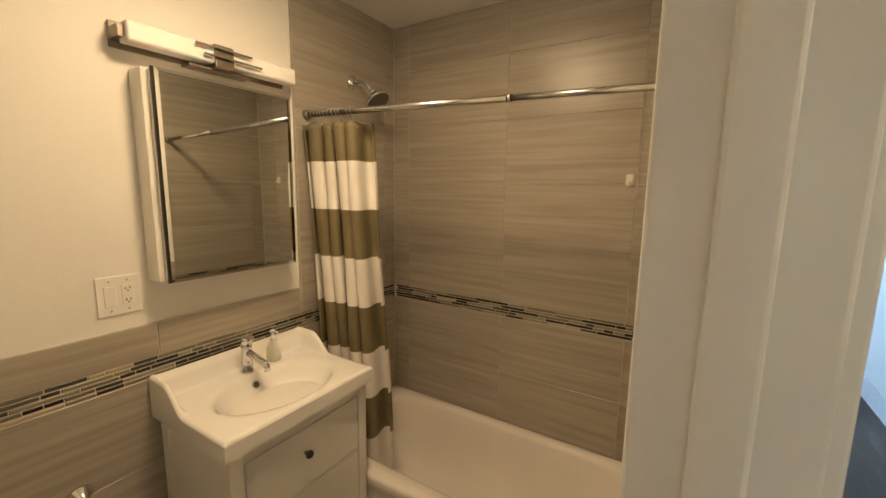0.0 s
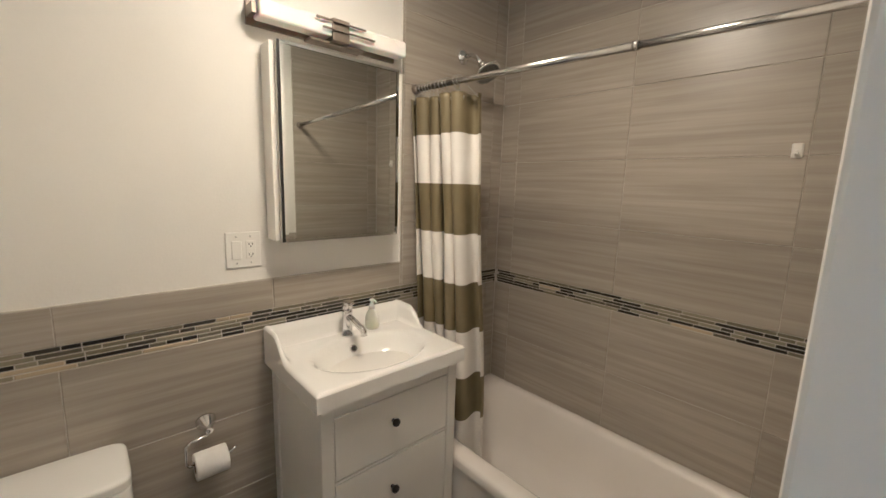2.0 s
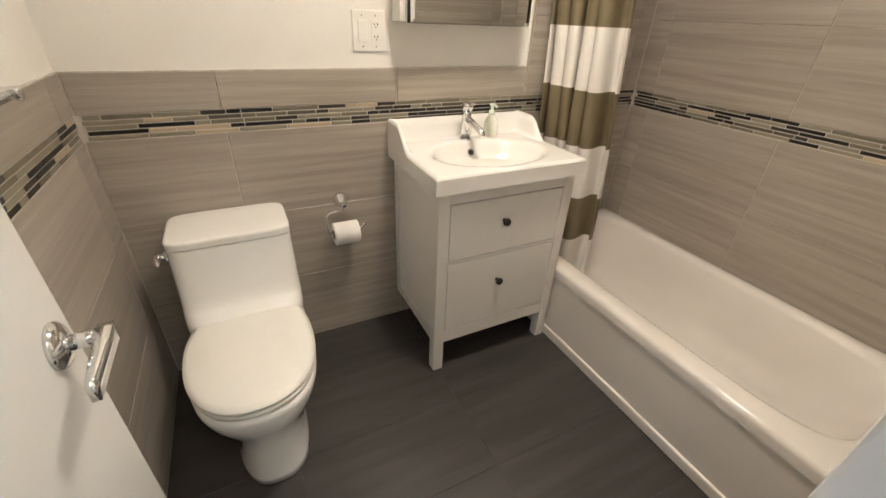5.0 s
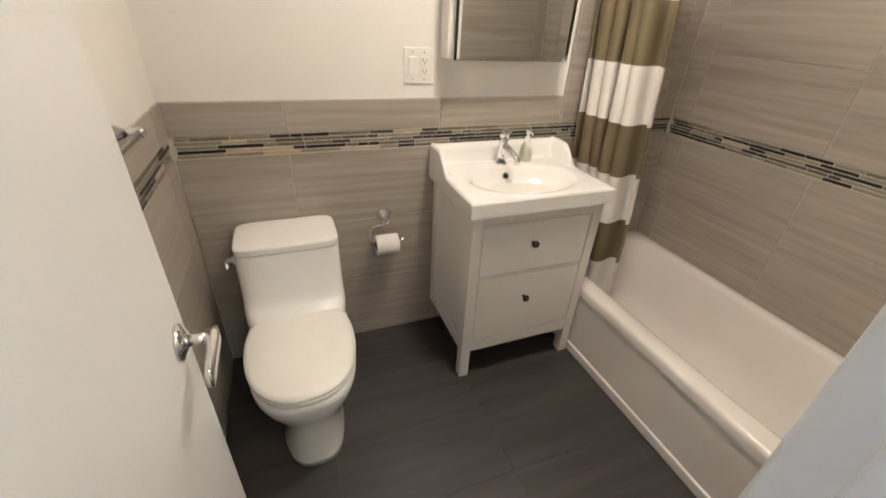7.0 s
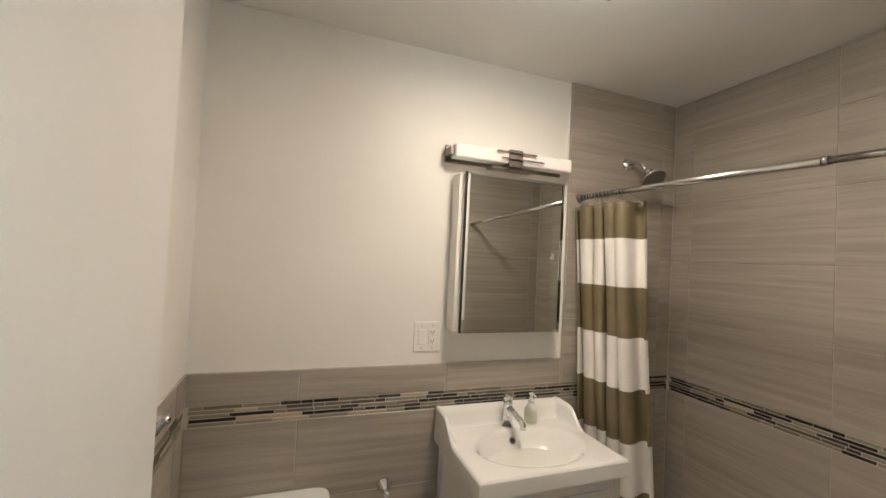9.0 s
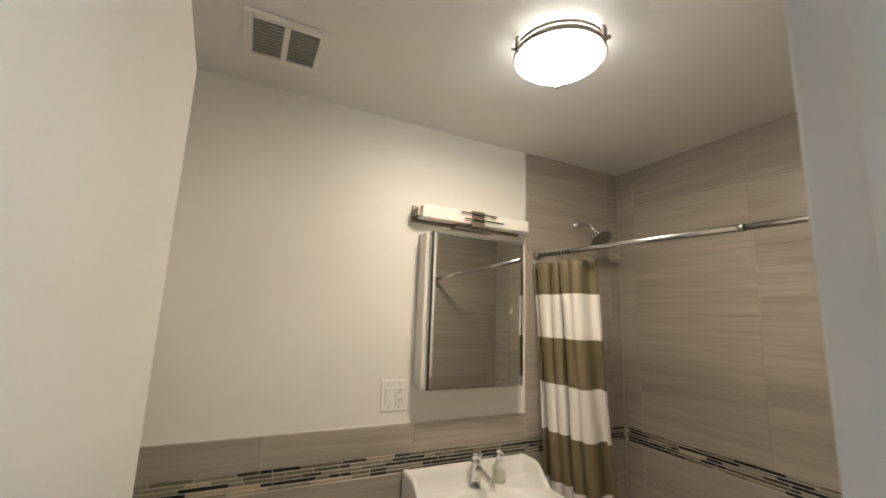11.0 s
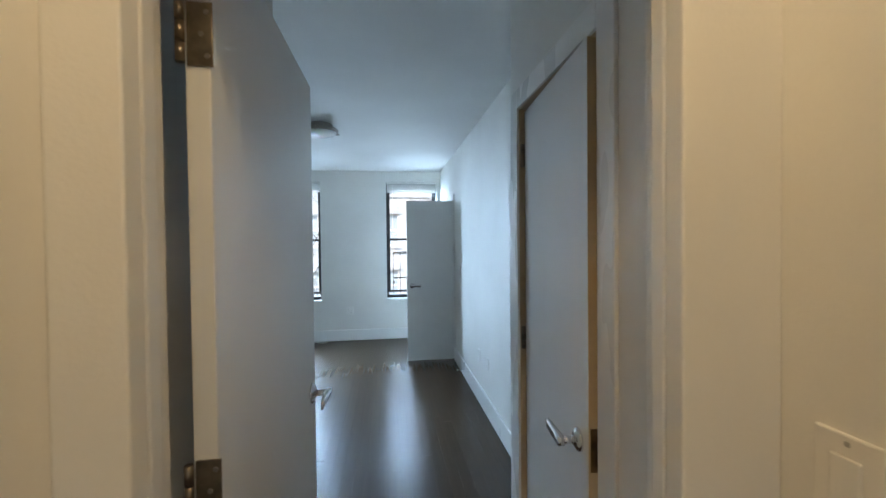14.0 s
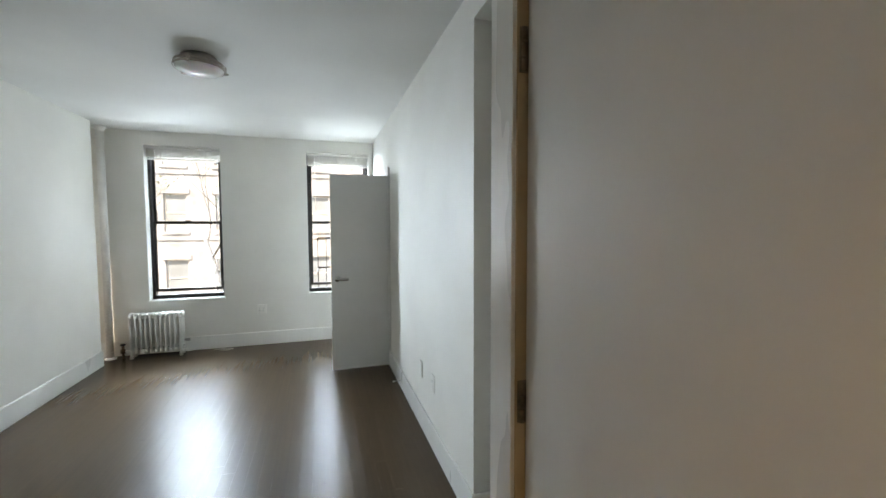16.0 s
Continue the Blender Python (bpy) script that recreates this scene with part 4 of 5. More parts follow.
def shower_curtain():
    t = thing("shower_curtain", (-1.18, 2.24, 0.22), "olive and white striped shower curtain bunched to one side", "shower curtain")
    ztop, zbot = 1.905, 0.20
    cuts = [1.905, 1.745, 1.535, 1.32, 1.10, 0.885, 0.67, 0.47, 0.20]
    folds = 4.6
    n = 150
    zs, mats = [], []
    for k in range(len(cuts) - 1):
        m = 8
        for i in range(m):
            zs.append(cuts[k] + (cuts[k + 1] - cuts[k]) * i / m)
            mats.append(k % 2)
    zs.append(zbot)

    def at(s, z):
        f = (ztop - z) / (ztop - zbot)
        left = -1.385 + 0.085 * f
        right = -1.055 + 0.065 * f
        warp = s + 0.030 * math.sin(2 * math.pi * s * 2.3 + 0.8)
        ph = 2 * math.pi * folds * warp
        x = left + (right - left) * s + 0.016 * math.sin(2 * ph + 0.5)
        amp = 0.050 + 0.012 * math.sin(9 * s + 1.0) + 0.010 * f
        y = RY - 0.006 + 0.040 * s + amp * math.sin(ph - 1.3) + 0.045 * min(1, f / 0.8) + 0.006 * math.sin(5 * z + 11 * s)
        return (x, y, z)
    bm = bmesh.new()
    g = [[bm.verts.new(at(k / n, z)) for k in range(n + 1)] for z in zs]
    for i in range(len(zs) - 1):
        for k in range(n):
            f = bm.faces.new((g[i][k], g[i][k + 1], g[i + 1][k + 1], g[i + 1][k]))
            f.smooth = True
            f.material_index = mats[i]
    c = part("cloth", bm, [OLIVE, CREAM], t)
    sol = c.modifiers.new("thickness", "SOLIDIFY")
    sol.thickness = 0.0015
    part("hem", tube(bmesh.new(), [at(k / n, ztop - 0.002) for k in range(n + 1)], 0.0025, 6), OLIVE, t)
    for k in range(12):
        s = (k + 0.5) / 12
        p = Vector(at(s, ztop - 0.02))
        rx = -1.372 + 0.022 * k + (0.03 if k > 9 else 0)
        pts = [(rx + 0.004 * math.sin(k), RY + 0.019 * math.cos(a), RZ + 0.019 * math.sin(a) - 0.004) for a in [2 * math.pi * i / 16 for i in range(13)]]
        pts = [tuple(p + Vector((0, -0.004, 0.0)))] + [((p.x + rx) / 2, p.y - 0.006, p.z + 0.02)] + pts
        part("hook", tube(bmesh.new(), pts, 0.0016, 6), STEEL, t, "steel curtain hook")
        part("grommet", lathe(bmesh.new(), p + Vector((0, -0.003, 0)), (0, -1, 0), [(0, 0.008), (0.002, 0.008), (0.002, 0.005)], 12), STEEL, t)


shower_curtain()


def paper_holder():
    t = thing("toilet_paper_holder", (XW, 1.334, 0.66), "chrome toilet paper holder on the tiled wall", "paper holder")
    y, z = 1.338, 0.665
    part("rose", lathe(bmesh.new(), (XW - 0.002, y, z), (1, 0, -0.25), [(0, 0.034), (0.006, 0.033), (0.03, 0.019), (0.05, 0.012), (0.056, 0.012)], 24), CHROME, t)
    part("arm", tube(bmesh.new(), [(XW + 0.052, y, z - 0.014), (XW + 0.066, y - 0.012, z - 0.018), (XW + 0.070, y - 0.060, z - 0.020), (XW + 0.072, y - 0.076, z - 0.032), (XW + 0.072, y - 0.078, z - 0.095), (XW + 0.072, y - 0.070, z - 0.108), (XW + 0.072, y + 0.055, z - 0.108), (XW + 0.076, y + 0.075, z - 0.090)], 0.0045, 10), CHROME, t)
    r = thing("toilet_paper_roll", (XW + 0.072, 1.345, 0.545), "white toilet paper roll hanging on the holder", "paper roll")
    bm = bmesh.new()
    lathe(bm, (XW + 0.072, 1.284, 0.548), (0, 1, 0), [(0, 0.019), (0.0, 0.044), (0.002, 0.046), (0.098, 0.046), (0.1, 0.044), (0.1, 0.019)], 32)
    part("paper", bm, PAPER, r)
    part("core", lathe(bmesh.new(), (XW + 0.072, 1.2832, 0.548), (0, 1, 0), [(0, 0.020), (0.1016, 0.020)], 24), BRASS, r, "dark cardboard core")


paper_holder()


def towel_bar():
    t = thing("towel_bar", (-0.85, YS, 1.2), "chrome towel bar on the tiled end wall", "towel bar")
    z = 1.178
    part("bar", tube(bmesh.new(), [(-0.92, YS + 0.062, z), (-0.38, YS + 0.062, z)], 0.0085, 14), CHROME, t)
    for x in (-0.92, -0.38):
        part("post", lathe(bmesh.new(), (x, YS - 0.002, z), (0, 1, 0), [(0, 0.027), (0.006, 0.026), (0.03, 0.014), (0.058, 0.012), (0.072, 0.014), (0.076, 0.008)], 20), CHROME, t)


towel_bar()
h = thing("wall_hook", (-0.095, YN, 1.686), "small white adhesive hook on the shower tile", "wall hook")
part("base", boxes((-0.111, YN - 0.010, 1.655, -0.079, YN, 1.705), r=0.005), PLASTIC, h)
part("prong", tube(bmesh.new(), [(-0.095, YN - 0.008, 1.672), (-0.095, YN - 0.022, 1.664), (-0.095, YN - 0.026, 1.676)], 0.005, 10), PLASTIC, h)


# ---- doors ----
def lever(parent, o, along, out, z):
    """A rose and a flat lever on a leaf's face: o on the face, along the leaf, out from it."""
    o, a, n = Vector(o), Vector(along).normalized(), Vector(out).normalized()
    o.z = z
    part("rose", lathe(bmesh.new(), o, n, [(0, 0.032), (0.005, 0.032), (0.010, 0.026), (0.016, 0.014)], 28), CHROME, parent, "chrome rose")
    bm = tube(bmesh.new(), [o + n * 0.010, o + n * 0.050], 0.0105, 16)
    up = Vector((0, 0, 1))
    secs = []
    for s, w, d in ((-0.013, 0.010, 0.008), (0.0, 0.0125, 0.010), (0.03, 0.0125, 0.008), (0.095, 0.0135, 0.005), (0.108, 0.0125, 0.0045)):
        c = o + n * 0.052 + a * s
        secs.append([c + up * w + n * d, c + up * w - n * d, c - up * w - n * d, c - up * w + n * d])
    loft(bm, secs)
    part("lever", bm, CHROME, parent, "chrome lever handle")


def hinge(parent, o, z):
    o = Vector(o)
    bm = bmesh.new()
    for k in range(3):
        tube(bm, [(o.x, o.y, z - 0.045 + 0.031 * k), (o.x, o.y, z - 0.045 + 0.031 * k + 0.028)], 0.0065, 12)
    part("hinge", bm, HINGE, parent, "steel butt hinge")


def door_leaf(name, hx, hy, ang, width, thick, label, lever_faces=(1, -1), lever_dir=-1, z1=2.025, lever_z=0.958):
    """A flush leaf from its hinge edge; ang: heading of the leaf in degrees from +x. Face +1 lies at the left of the heading."""
    d = Vector((math.cos(radians(ang)), math.sin(radians(ang)), 0))
    s = Vector((-d.y, d.x, 0))
    t = thing(name, (hx, hy, 0), label, "door")
    o = Vector((hx, hy, 0))
    bm = bmesh.new()
    box(bm, 0, 0, 0.012, width, thick, z1, r=0.002)
    for v in bm.verts:
        v.co = o + d * v.co.x + s * v.co.y + Vector((0, 0, v.co.z))
    leaf = part("leaf", bm, LEAF, t)
    for f in lever_faces:
        p = o + d * (width - 0.062) + s * (thick if f > 0 else 0)
        lever(t, p, d * lever_dir, s * f, lever_z)
    e = o + d * width + s * (thick / 2)
    bm = bmesh.new()
    box(bm, width - 0.0005, thick / 2 - 0.012, 0.90, width + 0.001, thick / 2 + 0.012, 1.015)
    for v in bm.verts:
        v.co = o + d * v.co.x + s * v.co.y + Vector((0, 0, v.co.z))
    part("latch_plate", bm, BRASS, t, "dark latch plate")
    return t, o, d, s


part("strike_plate", boxes((BX1 - 0.0015, BY1 - 0.050, 0.905, BX1 - 0.0004, BY1 - 0.018, 1.010)), BLACK, bpy.data.objects["door_frame_2"], "dark strike plate")
# bathroom door, open along the end wall
t, o, d, s = door_leaf("door_1", 0.118, 0.790, 183.0, 0.578, 0.035, "white flush door standing open into the bathroom", (-1,), -1)
for z in (0.25, 1.06, 1.80):
    hinge(t, (0.124, 0.803, 0), z)
# bedroom door, open against the passage wall
t, o, d, s = door_leaf("door_2", 0.352, BY1 + 0.020, 89.3, 0.755, 0.035, "white flush bedroom door standing wide open", (-1, 1), -1, lever_z=1.02)
for z in (0.30, 1.135, 1.813):
    hinge(t, (BX0 + 0.020, BY1 + 0.010, 0), z)
    part("hinge_leaf", boxes((BX0 + 0.026, BY1 + 0.0165, z - 0.047, BX0 + 0.062, BY1 + 0.0197, z + 0.047), r=0.001), HINGE, t, "tarnished steel hinge leaf")
    for k in range(3):
        part("screw", lathe(bmesh.new(), (BX0 + 0.054 - 0.008 * (k % 2), BY1 + 0.0165, z - 0.032 + 0.032 * k), (0, -1, 0), [(0, 0.0042), (0.0012, 0.0036)], 10), NICKEL, t)
# closet door, closed in its frame
t, o, d, s = door_leaf("door_3", XR + 0.018, CY1 - 0.006, 265.6, CY1 - CY0 - 0.016, 0.035, "white flush closet door, slightly ajar, with a chrome lever", (-1,), -1)
for z in (0.30, 1.112, 1.850):
    hinge(t, (XR + 0.010, CY1 - 0.004, 0), z)
    part("hinge_leaf", boxes((XR + 0.000, CY1 - 0.0045, z - 0.046, XR + 0.040, CY1 - 0.0012, z + 0.046), r=0.001), HINGE, t, "tarnished steel hinge leaf")
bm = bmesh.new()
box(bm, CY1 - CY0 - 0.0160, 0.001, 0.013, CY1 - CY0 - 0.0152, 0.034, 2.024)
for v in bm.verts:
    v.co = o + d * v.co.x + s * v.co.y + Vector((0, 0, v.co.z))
part("edge_lipping", bm, TAN, t, "bare cream door edge")
# far door, open into the bedroom
t, o, d, s = door_leaf("door_4", BR - 0.010, FY0 + 0.005, 180.0, 0.590, 0.035, "white flush door standing open in front of a window", (1, -1), -1)
for z in (0.28, 1.06, 1.82):
    hinge(t, (BR - 0.006, FY0 - 0.004, 0), z)
st = thing("door_stop", (BR, 5.75, 0.08), "small steel spring door stop on the baseboard", "door stop")
part("rod", tube(bmesh.new(), [(BR - 0.014, 5.75, 0.08), (BR - 0.075, 5.75, 0.075)], 0.005, 10), STEEL, st)
part("tip", tube(bmesh.new(), [(BR - 0.075, 5.75, 0.075), (BR - 0.09, 5.75, 0.074)], 0.008, 10), PLASTIC, st, "white rubber tip")

# hall: breaker panel
pn = thing("breaker_panel", (XR, 1.3, 1.5), "grey metal breaker panel door on the hall wall", "breaker panel")
part("cover", boxes((XR - 0.016, 1.25, 1.506, XR, 1.632, 2.20), r=0.006), GREY, pn)
part("screw", lathe(bmesh.new(), (XR - 0.016, 1.614, 1.615), (-1, 0, 0), [(0, 0.008), (0.004, 0.007), (0.006, 0.003)], 16), STEEL, pn)


# ---- bedroom things ----
def window(k, x0, x1):
    w = tagged(new("window_%d" % k), "black-framed sash window with raised white blind", "window", "bedroom windows", "structure")
    w.location = ((x0 + x1) / 2, BN + 0.13, WZ0)
    ya, yb = BN + 0.105, BN + 0.165
    part("window_sill", boxes((x0 - 0.012, BN - 0.020, WZ0 - 0.022, x1 + 0.012, BN + 0.012, WZ0 + 0.002), (x0, BN + 0.012, WZ0 - 0.005, x1, ya, WZ0 + 0.002), r=0.003), TRIM, w, "white sill")
    fr = 0.030
    for nm, b in (("frame_side", (x0, ya, WZ0, x0 + fr, yb + 0.03, WZ1)), ("frame_side", (x1 - fr, ya, WZ0, x1, yb + 0.03, WZ1)), ("frame_head", (x0 + fr, ya, WZ1 - fr, x1 - fr, yb + 0.03, WZ1)), ("frame_foot", (x0 + fr, ya, WZ0 + 0.002, x1 - fr, yb + 0.03, WZ0 + 0.045))):
        part(nm, boxes(b, r=0.002), FRAME, w)
    zm = 1.535
    for nm, z0, z1, y in (("upper_sash", zm, WZ1 - fr, yb - 0.005), ("lower_sash", WZ0 + 0.085, zm + 0.035, ya + 0.014)):
        sw = 0.026
        bm = boxes((x0 + fr, y, z0, x0 + fr + sw, y + 0.025, z1), (x1 - fr - sw, y, z0, x1 - fr, y + 0.025, z1), (x0 + fr + sw, y, z0, x1 - fr - sw, y + 0.025, z0 + 0.034), (x0 + fr + sw, y, z1 - 0.034, x1 - fr - sw, y + 0.025, z1), r=0.002)
        sa = part(nm, bm, FRAME, w)
        g = part("pane", boxes((x0 + fr + sw, y + 0.010, z0 + 0.034, x1 - fr - sw, y + 0.015, z1 - 0.034)), PANE, sa)
        g.visible_shadow = False
    part("sash_lock", boxes(((x0 + x1) / 2 - 0.03, ya + 0.004, zm + 0.030, (x0 + x1) / 2 + 0.03, ya + 0.030, zm + 0.046), r=0.003), FRAME, w)
    bl = thing("window_blind", ((x0 + x1) / 2, BN + 0.06, WZ1), "white horizontal blind pulled up to the window head", "blind", "window blinds")
    part("headrail", boxes((x0 + 0.006, BN + 0.040, WZ1 - 0.030, x1 - 0.006, BN + 0.085, WZ1 - 0.002), r=0.003), PLASTIC, bl)
    for i in range(13):
        z = WZ1 - 0.040 - 0.0075 * i
        part("slat", boxes((x0 + 0.012, BN + 0.038 + 0.001 * (i % 3), z - 0.0014, x1 - 0.012, BN + 0.086, z + 0.0014)), PLASTIC, bl)
    part("bottom_rail", boxes((x0 + 0.012, BN + 0.040, WZ1 - 0.158, x1 - 0.012, BN + 0.084, WZ1 - 0.143), r=0.003), PLASTIC, bl)
    for f in (0.2, 0.5, 0.8):
        xx = x0 + (x1 - x0) * f
        part("ladder_tape", boxes((xx - 0.004, BN + 0.034, WZ1 - 0.15, xx + 0.004, BN + 0.037, WZ1 - 0.03)), PLASTIC, bl)
    part("wand", tube(bmesh.new(), [(x0 + 0.10, BN + 0.036, WZ1 - 0.05), (x0 + 0.10, BN + 0.036, WZ1 - 0.75)], 0.0035, 8), CLEARP, bl, "clear tilt wand")
    part("cord", tube(bmesh.new(), [(x1 - 0.10, BN + 0.036, WZ1 - 0.05), (x1 - 0.10, BN + 0.034, WZ0 + 0.10)], 0.0018, 6), PLASTIC, bl, "white lift cord")
    part("cord_tassel", lathe(bmesh.new(), (x1 - 0.10, BN + 0.034, WZ0 + 0.10), (0, 0, -1), [(0, 0.003), (0.02, 0.006), (0.04, 0.006)], 10), PLASTIC, bl)


for k, (x0, x1) in enumerate(WINDOWS):
    window(k + 1, x0, x1)


def radiator():
    x0, x1, y, z0, z1 = -1.340, -0.800, 7.545, 0.045, 0.515
    t = thing("radiator", (-1.07, y, 0), "white painted cast iron column radiator under the window", "radiator")
    n = 11
    for k in range(n):
        x = x0 + (x1 - x0) * (k + 0.5) / n
        bm = bmesh.new()
        for dy in (-0.050, 0.0, 0.050):
            tube(bm, [(x, y + dy, z0 + 0.03), (x, y + dy, z1 - 0.03)], 0.0155, 12)
        for z in (z0 + 0.035, z1 - 0.035):
            secs = [oval(x, y, z + dz, 0.0225 * f, 0.068 * f, 3, 20) for dz, f in ((-0.030, 0.72), (-0.018, 0.96), (0, 1), (0.018, 0.96), (0.030, 0.72))]
            loft(bm, secs)
        if k in (0, n - 1):
            for dy in (-0.048, 0.048):
                tube(bm, [(x, y + dy, 0.0), (x, y + dy, z0 + 0.03)], [0.019, 0.014], 12)
        part("section", bm, RADP, t)
    v = part("valve", lathe(bmesh.new(), (x0 - 0.075, y, 0.0), (0, 0, 1), [(0, 0.012), (0.06, 0.012), (0.062, 0.026), (0.10, 0.026), (0.105, 0.014), (0.15, 0.012)], 18), BRASS, t, "dark brass valve")
    part("handwheel", lathe(bmesh.new(), (x0 - 0.075, y, 0.148), (0, 0, 1), [(0, 0.022), (0.008, 0.028), (0.018, 0.026), (0.024, 0.012)], 18), BLACK, v, "black handwheel")
    part("supply_pipe", tube(bmesh.new(), [(x0 - 0.06, y, 0.082), (x0 + 0.02, y, 0.082)], 0.013, 12), RADP, t)
    part("bleed_valve", lathe(bmesh.new(), (x1, y, 0.165), (1, 0, 0), [(0, 0.014), (0.03, 0.014), (0.032, 0.020), (0.055, 0.018), (0.06, 0.008)], 14), STEEL, t, "steel air valve")
    part("end_plug", lathe(bmesh.new(), (x1 - 0.005, y, 0.075), (1, 0, 0), [(0, 0.020), (0.016, 0.020), (0.020, 0.012)], 14), RADP, t)


radiator()
rp = thing("riser_pipe", (-1.545, 7.56, 0), "white painted heating riser pipe in the corner", "pipe")
part("pipe", tube(bmesh.new(), [(-1.545, 7.565, 0), (-1.545, 7.565, HB)], 0.036, 22), RADP, rp)
for z0 in (0.0, HB - 0.055):
    part("collar", lathe(bmesh.new(), (-1.545, 7.565, z0), (0, 0, 1), [(0, 0.058), (0.012, 0.056), (0.02, 0.04)] if z0 == 0 else [(0, 0.04), (0.03, 0.044), (0.040, 0.064), (0.055, 0.066)], 24), RADP, rp)
cb = thing("loose_cable", (-0.52, 7.58, 0.0), "thin white cable curled on the floor", "cable")
part("wire", tube(bmesh.new(), [(-0.42 - 0.18 * math.cos(a) * (0.4 + 0.1 * a), 7.56 + 0.035 * math.sin(a), 0.006 + 0.004 * math.sin(3 * a) ** 2) for a in [0.25 * i for i in range(20)]], 0.0028, 8), PLASTIC, cb)


# ---- outside ----
GZ = -6.5
solid("ground", boxes((-300, BN + 0.5, GZ - 0.3, 300, 400, GZ)), ASPHALT, "grey asphalt street far below the windows", "ground")
solid("pavement", boxes((-40, 23.0, GZ, 40, 26.0, GZ + 0.15)), STONE, "pale concrete pavement across the street", "pavement")


def row_house(x0, x1, y, mat, cols, storeys, label):
    t = thing("row_house", ((x0 + x1) / 2, y + 5, GZ), label, "house", "houses across the street")
    H = 3.4
    top = GZ + storeys * H + 0.6
    ww, wh = 1.05, 1.95
    pitch = (x1 - x0) / cols
    items = []
    for c in range(cols):
        cx = x0 + pitch * (c + 0.5)
        items.append((x0 + pitch * c, y, GZ, cx - ww / 2, y + 0.4, top))
        items.append((cx + ww / 2, y, GZ, x0 + pitch * (c + 1), y + 0.4, top))
        zlast = GZ
        for s in range(storeys):
            zs = GZ + 1.0 + s * H
            items.append((cx - ww / 2, y, zlast, cx + ww / 2, y + 0.4, zs))
            zlast = zs + wh
        items.append((cx - ww / 2, y, zlast, cx + ww / 2, y + 0.4, top))
    items.append((x0, y + 0.4, GZ, x1, y + 10, top))
    part("wall", boxes(*items), mat, t)
    part("cornice", boxes((x0 - 0.1, y - 0.5, top - 0.35, x1 + 0.1, y + 0.3, top), (x0 - 0.1, y - 0.28, top - 0.7, x1 + 0.1, y + 0.2, top - 0.35), r=0.03), STONE, t)
    for s in range(storeys):
        zs = GZ + 1.0 + s * H
        part("string_course", boxes((x0, y - 0.08, zs - 0.45, x1, y, zs - 0.25)), STONE, t)
        for c in range(cols):
            cx = x0 + pitch * (c + 0.5)
            wd = part("window", boxes((cx - ww / 2, y + 0.16, zs, cx - ww / 2 + 0.07, y + 0.22, zs + wh), (cx + ww / 2 - 0.07, y + 0.16, zs, cx + ww / 2, y + 0.22, zs + wh), (cx - ww / 2 + 0.07, y + 0.16, zs, cx + ww / 2 - 0.07, y + 0.22, zs + 0.08), (cx - ww / 2 + 0.07, y + 0.16, zs + wh - 0.08, cx + ww / 2 - 0.07, y + 0.22, zs + wh), (cx - ww / 2 + 0.07, y + 0.14, zs + wh / 2 - 0.04, cx + ww / 2 - 0.07, y + 0.22, zs + wh / 2 + 0.04)), TRIM, t)
            part("pane", boxes((cx - ww / 2 + 0.07, y + 0.185, zs + 0.08, cx + ww / 2 - 0.07, y + 0.20, zs + wh - 0.08)), FARPANE, wd)
            part("sill", boxes((cx - ww / 2 - 0.12, y - 0.12, zs - 0.14, cx + ww / 2 + 0.12, y + 0.05, zs)), STONE, wd)
            part("lintel", boxes((cx - ww / 2 - 0.15, y - 0.07, zs + wh, cx + ww / 2 + 0.15, y + 0.05, zs + wh + 0.28)), STONE, wd)


row_house(-18, -7.5, 26, STONE, 4, 4, "pale stone row house across the street")
row_house(-7.5, 2.0, 26, STONE, 4, 4, "pale stone row house with tall windows across the street")
row_house(2.0, 12.0, 26, BRICKM, 4, 4, "pale painted brick row house across the street")


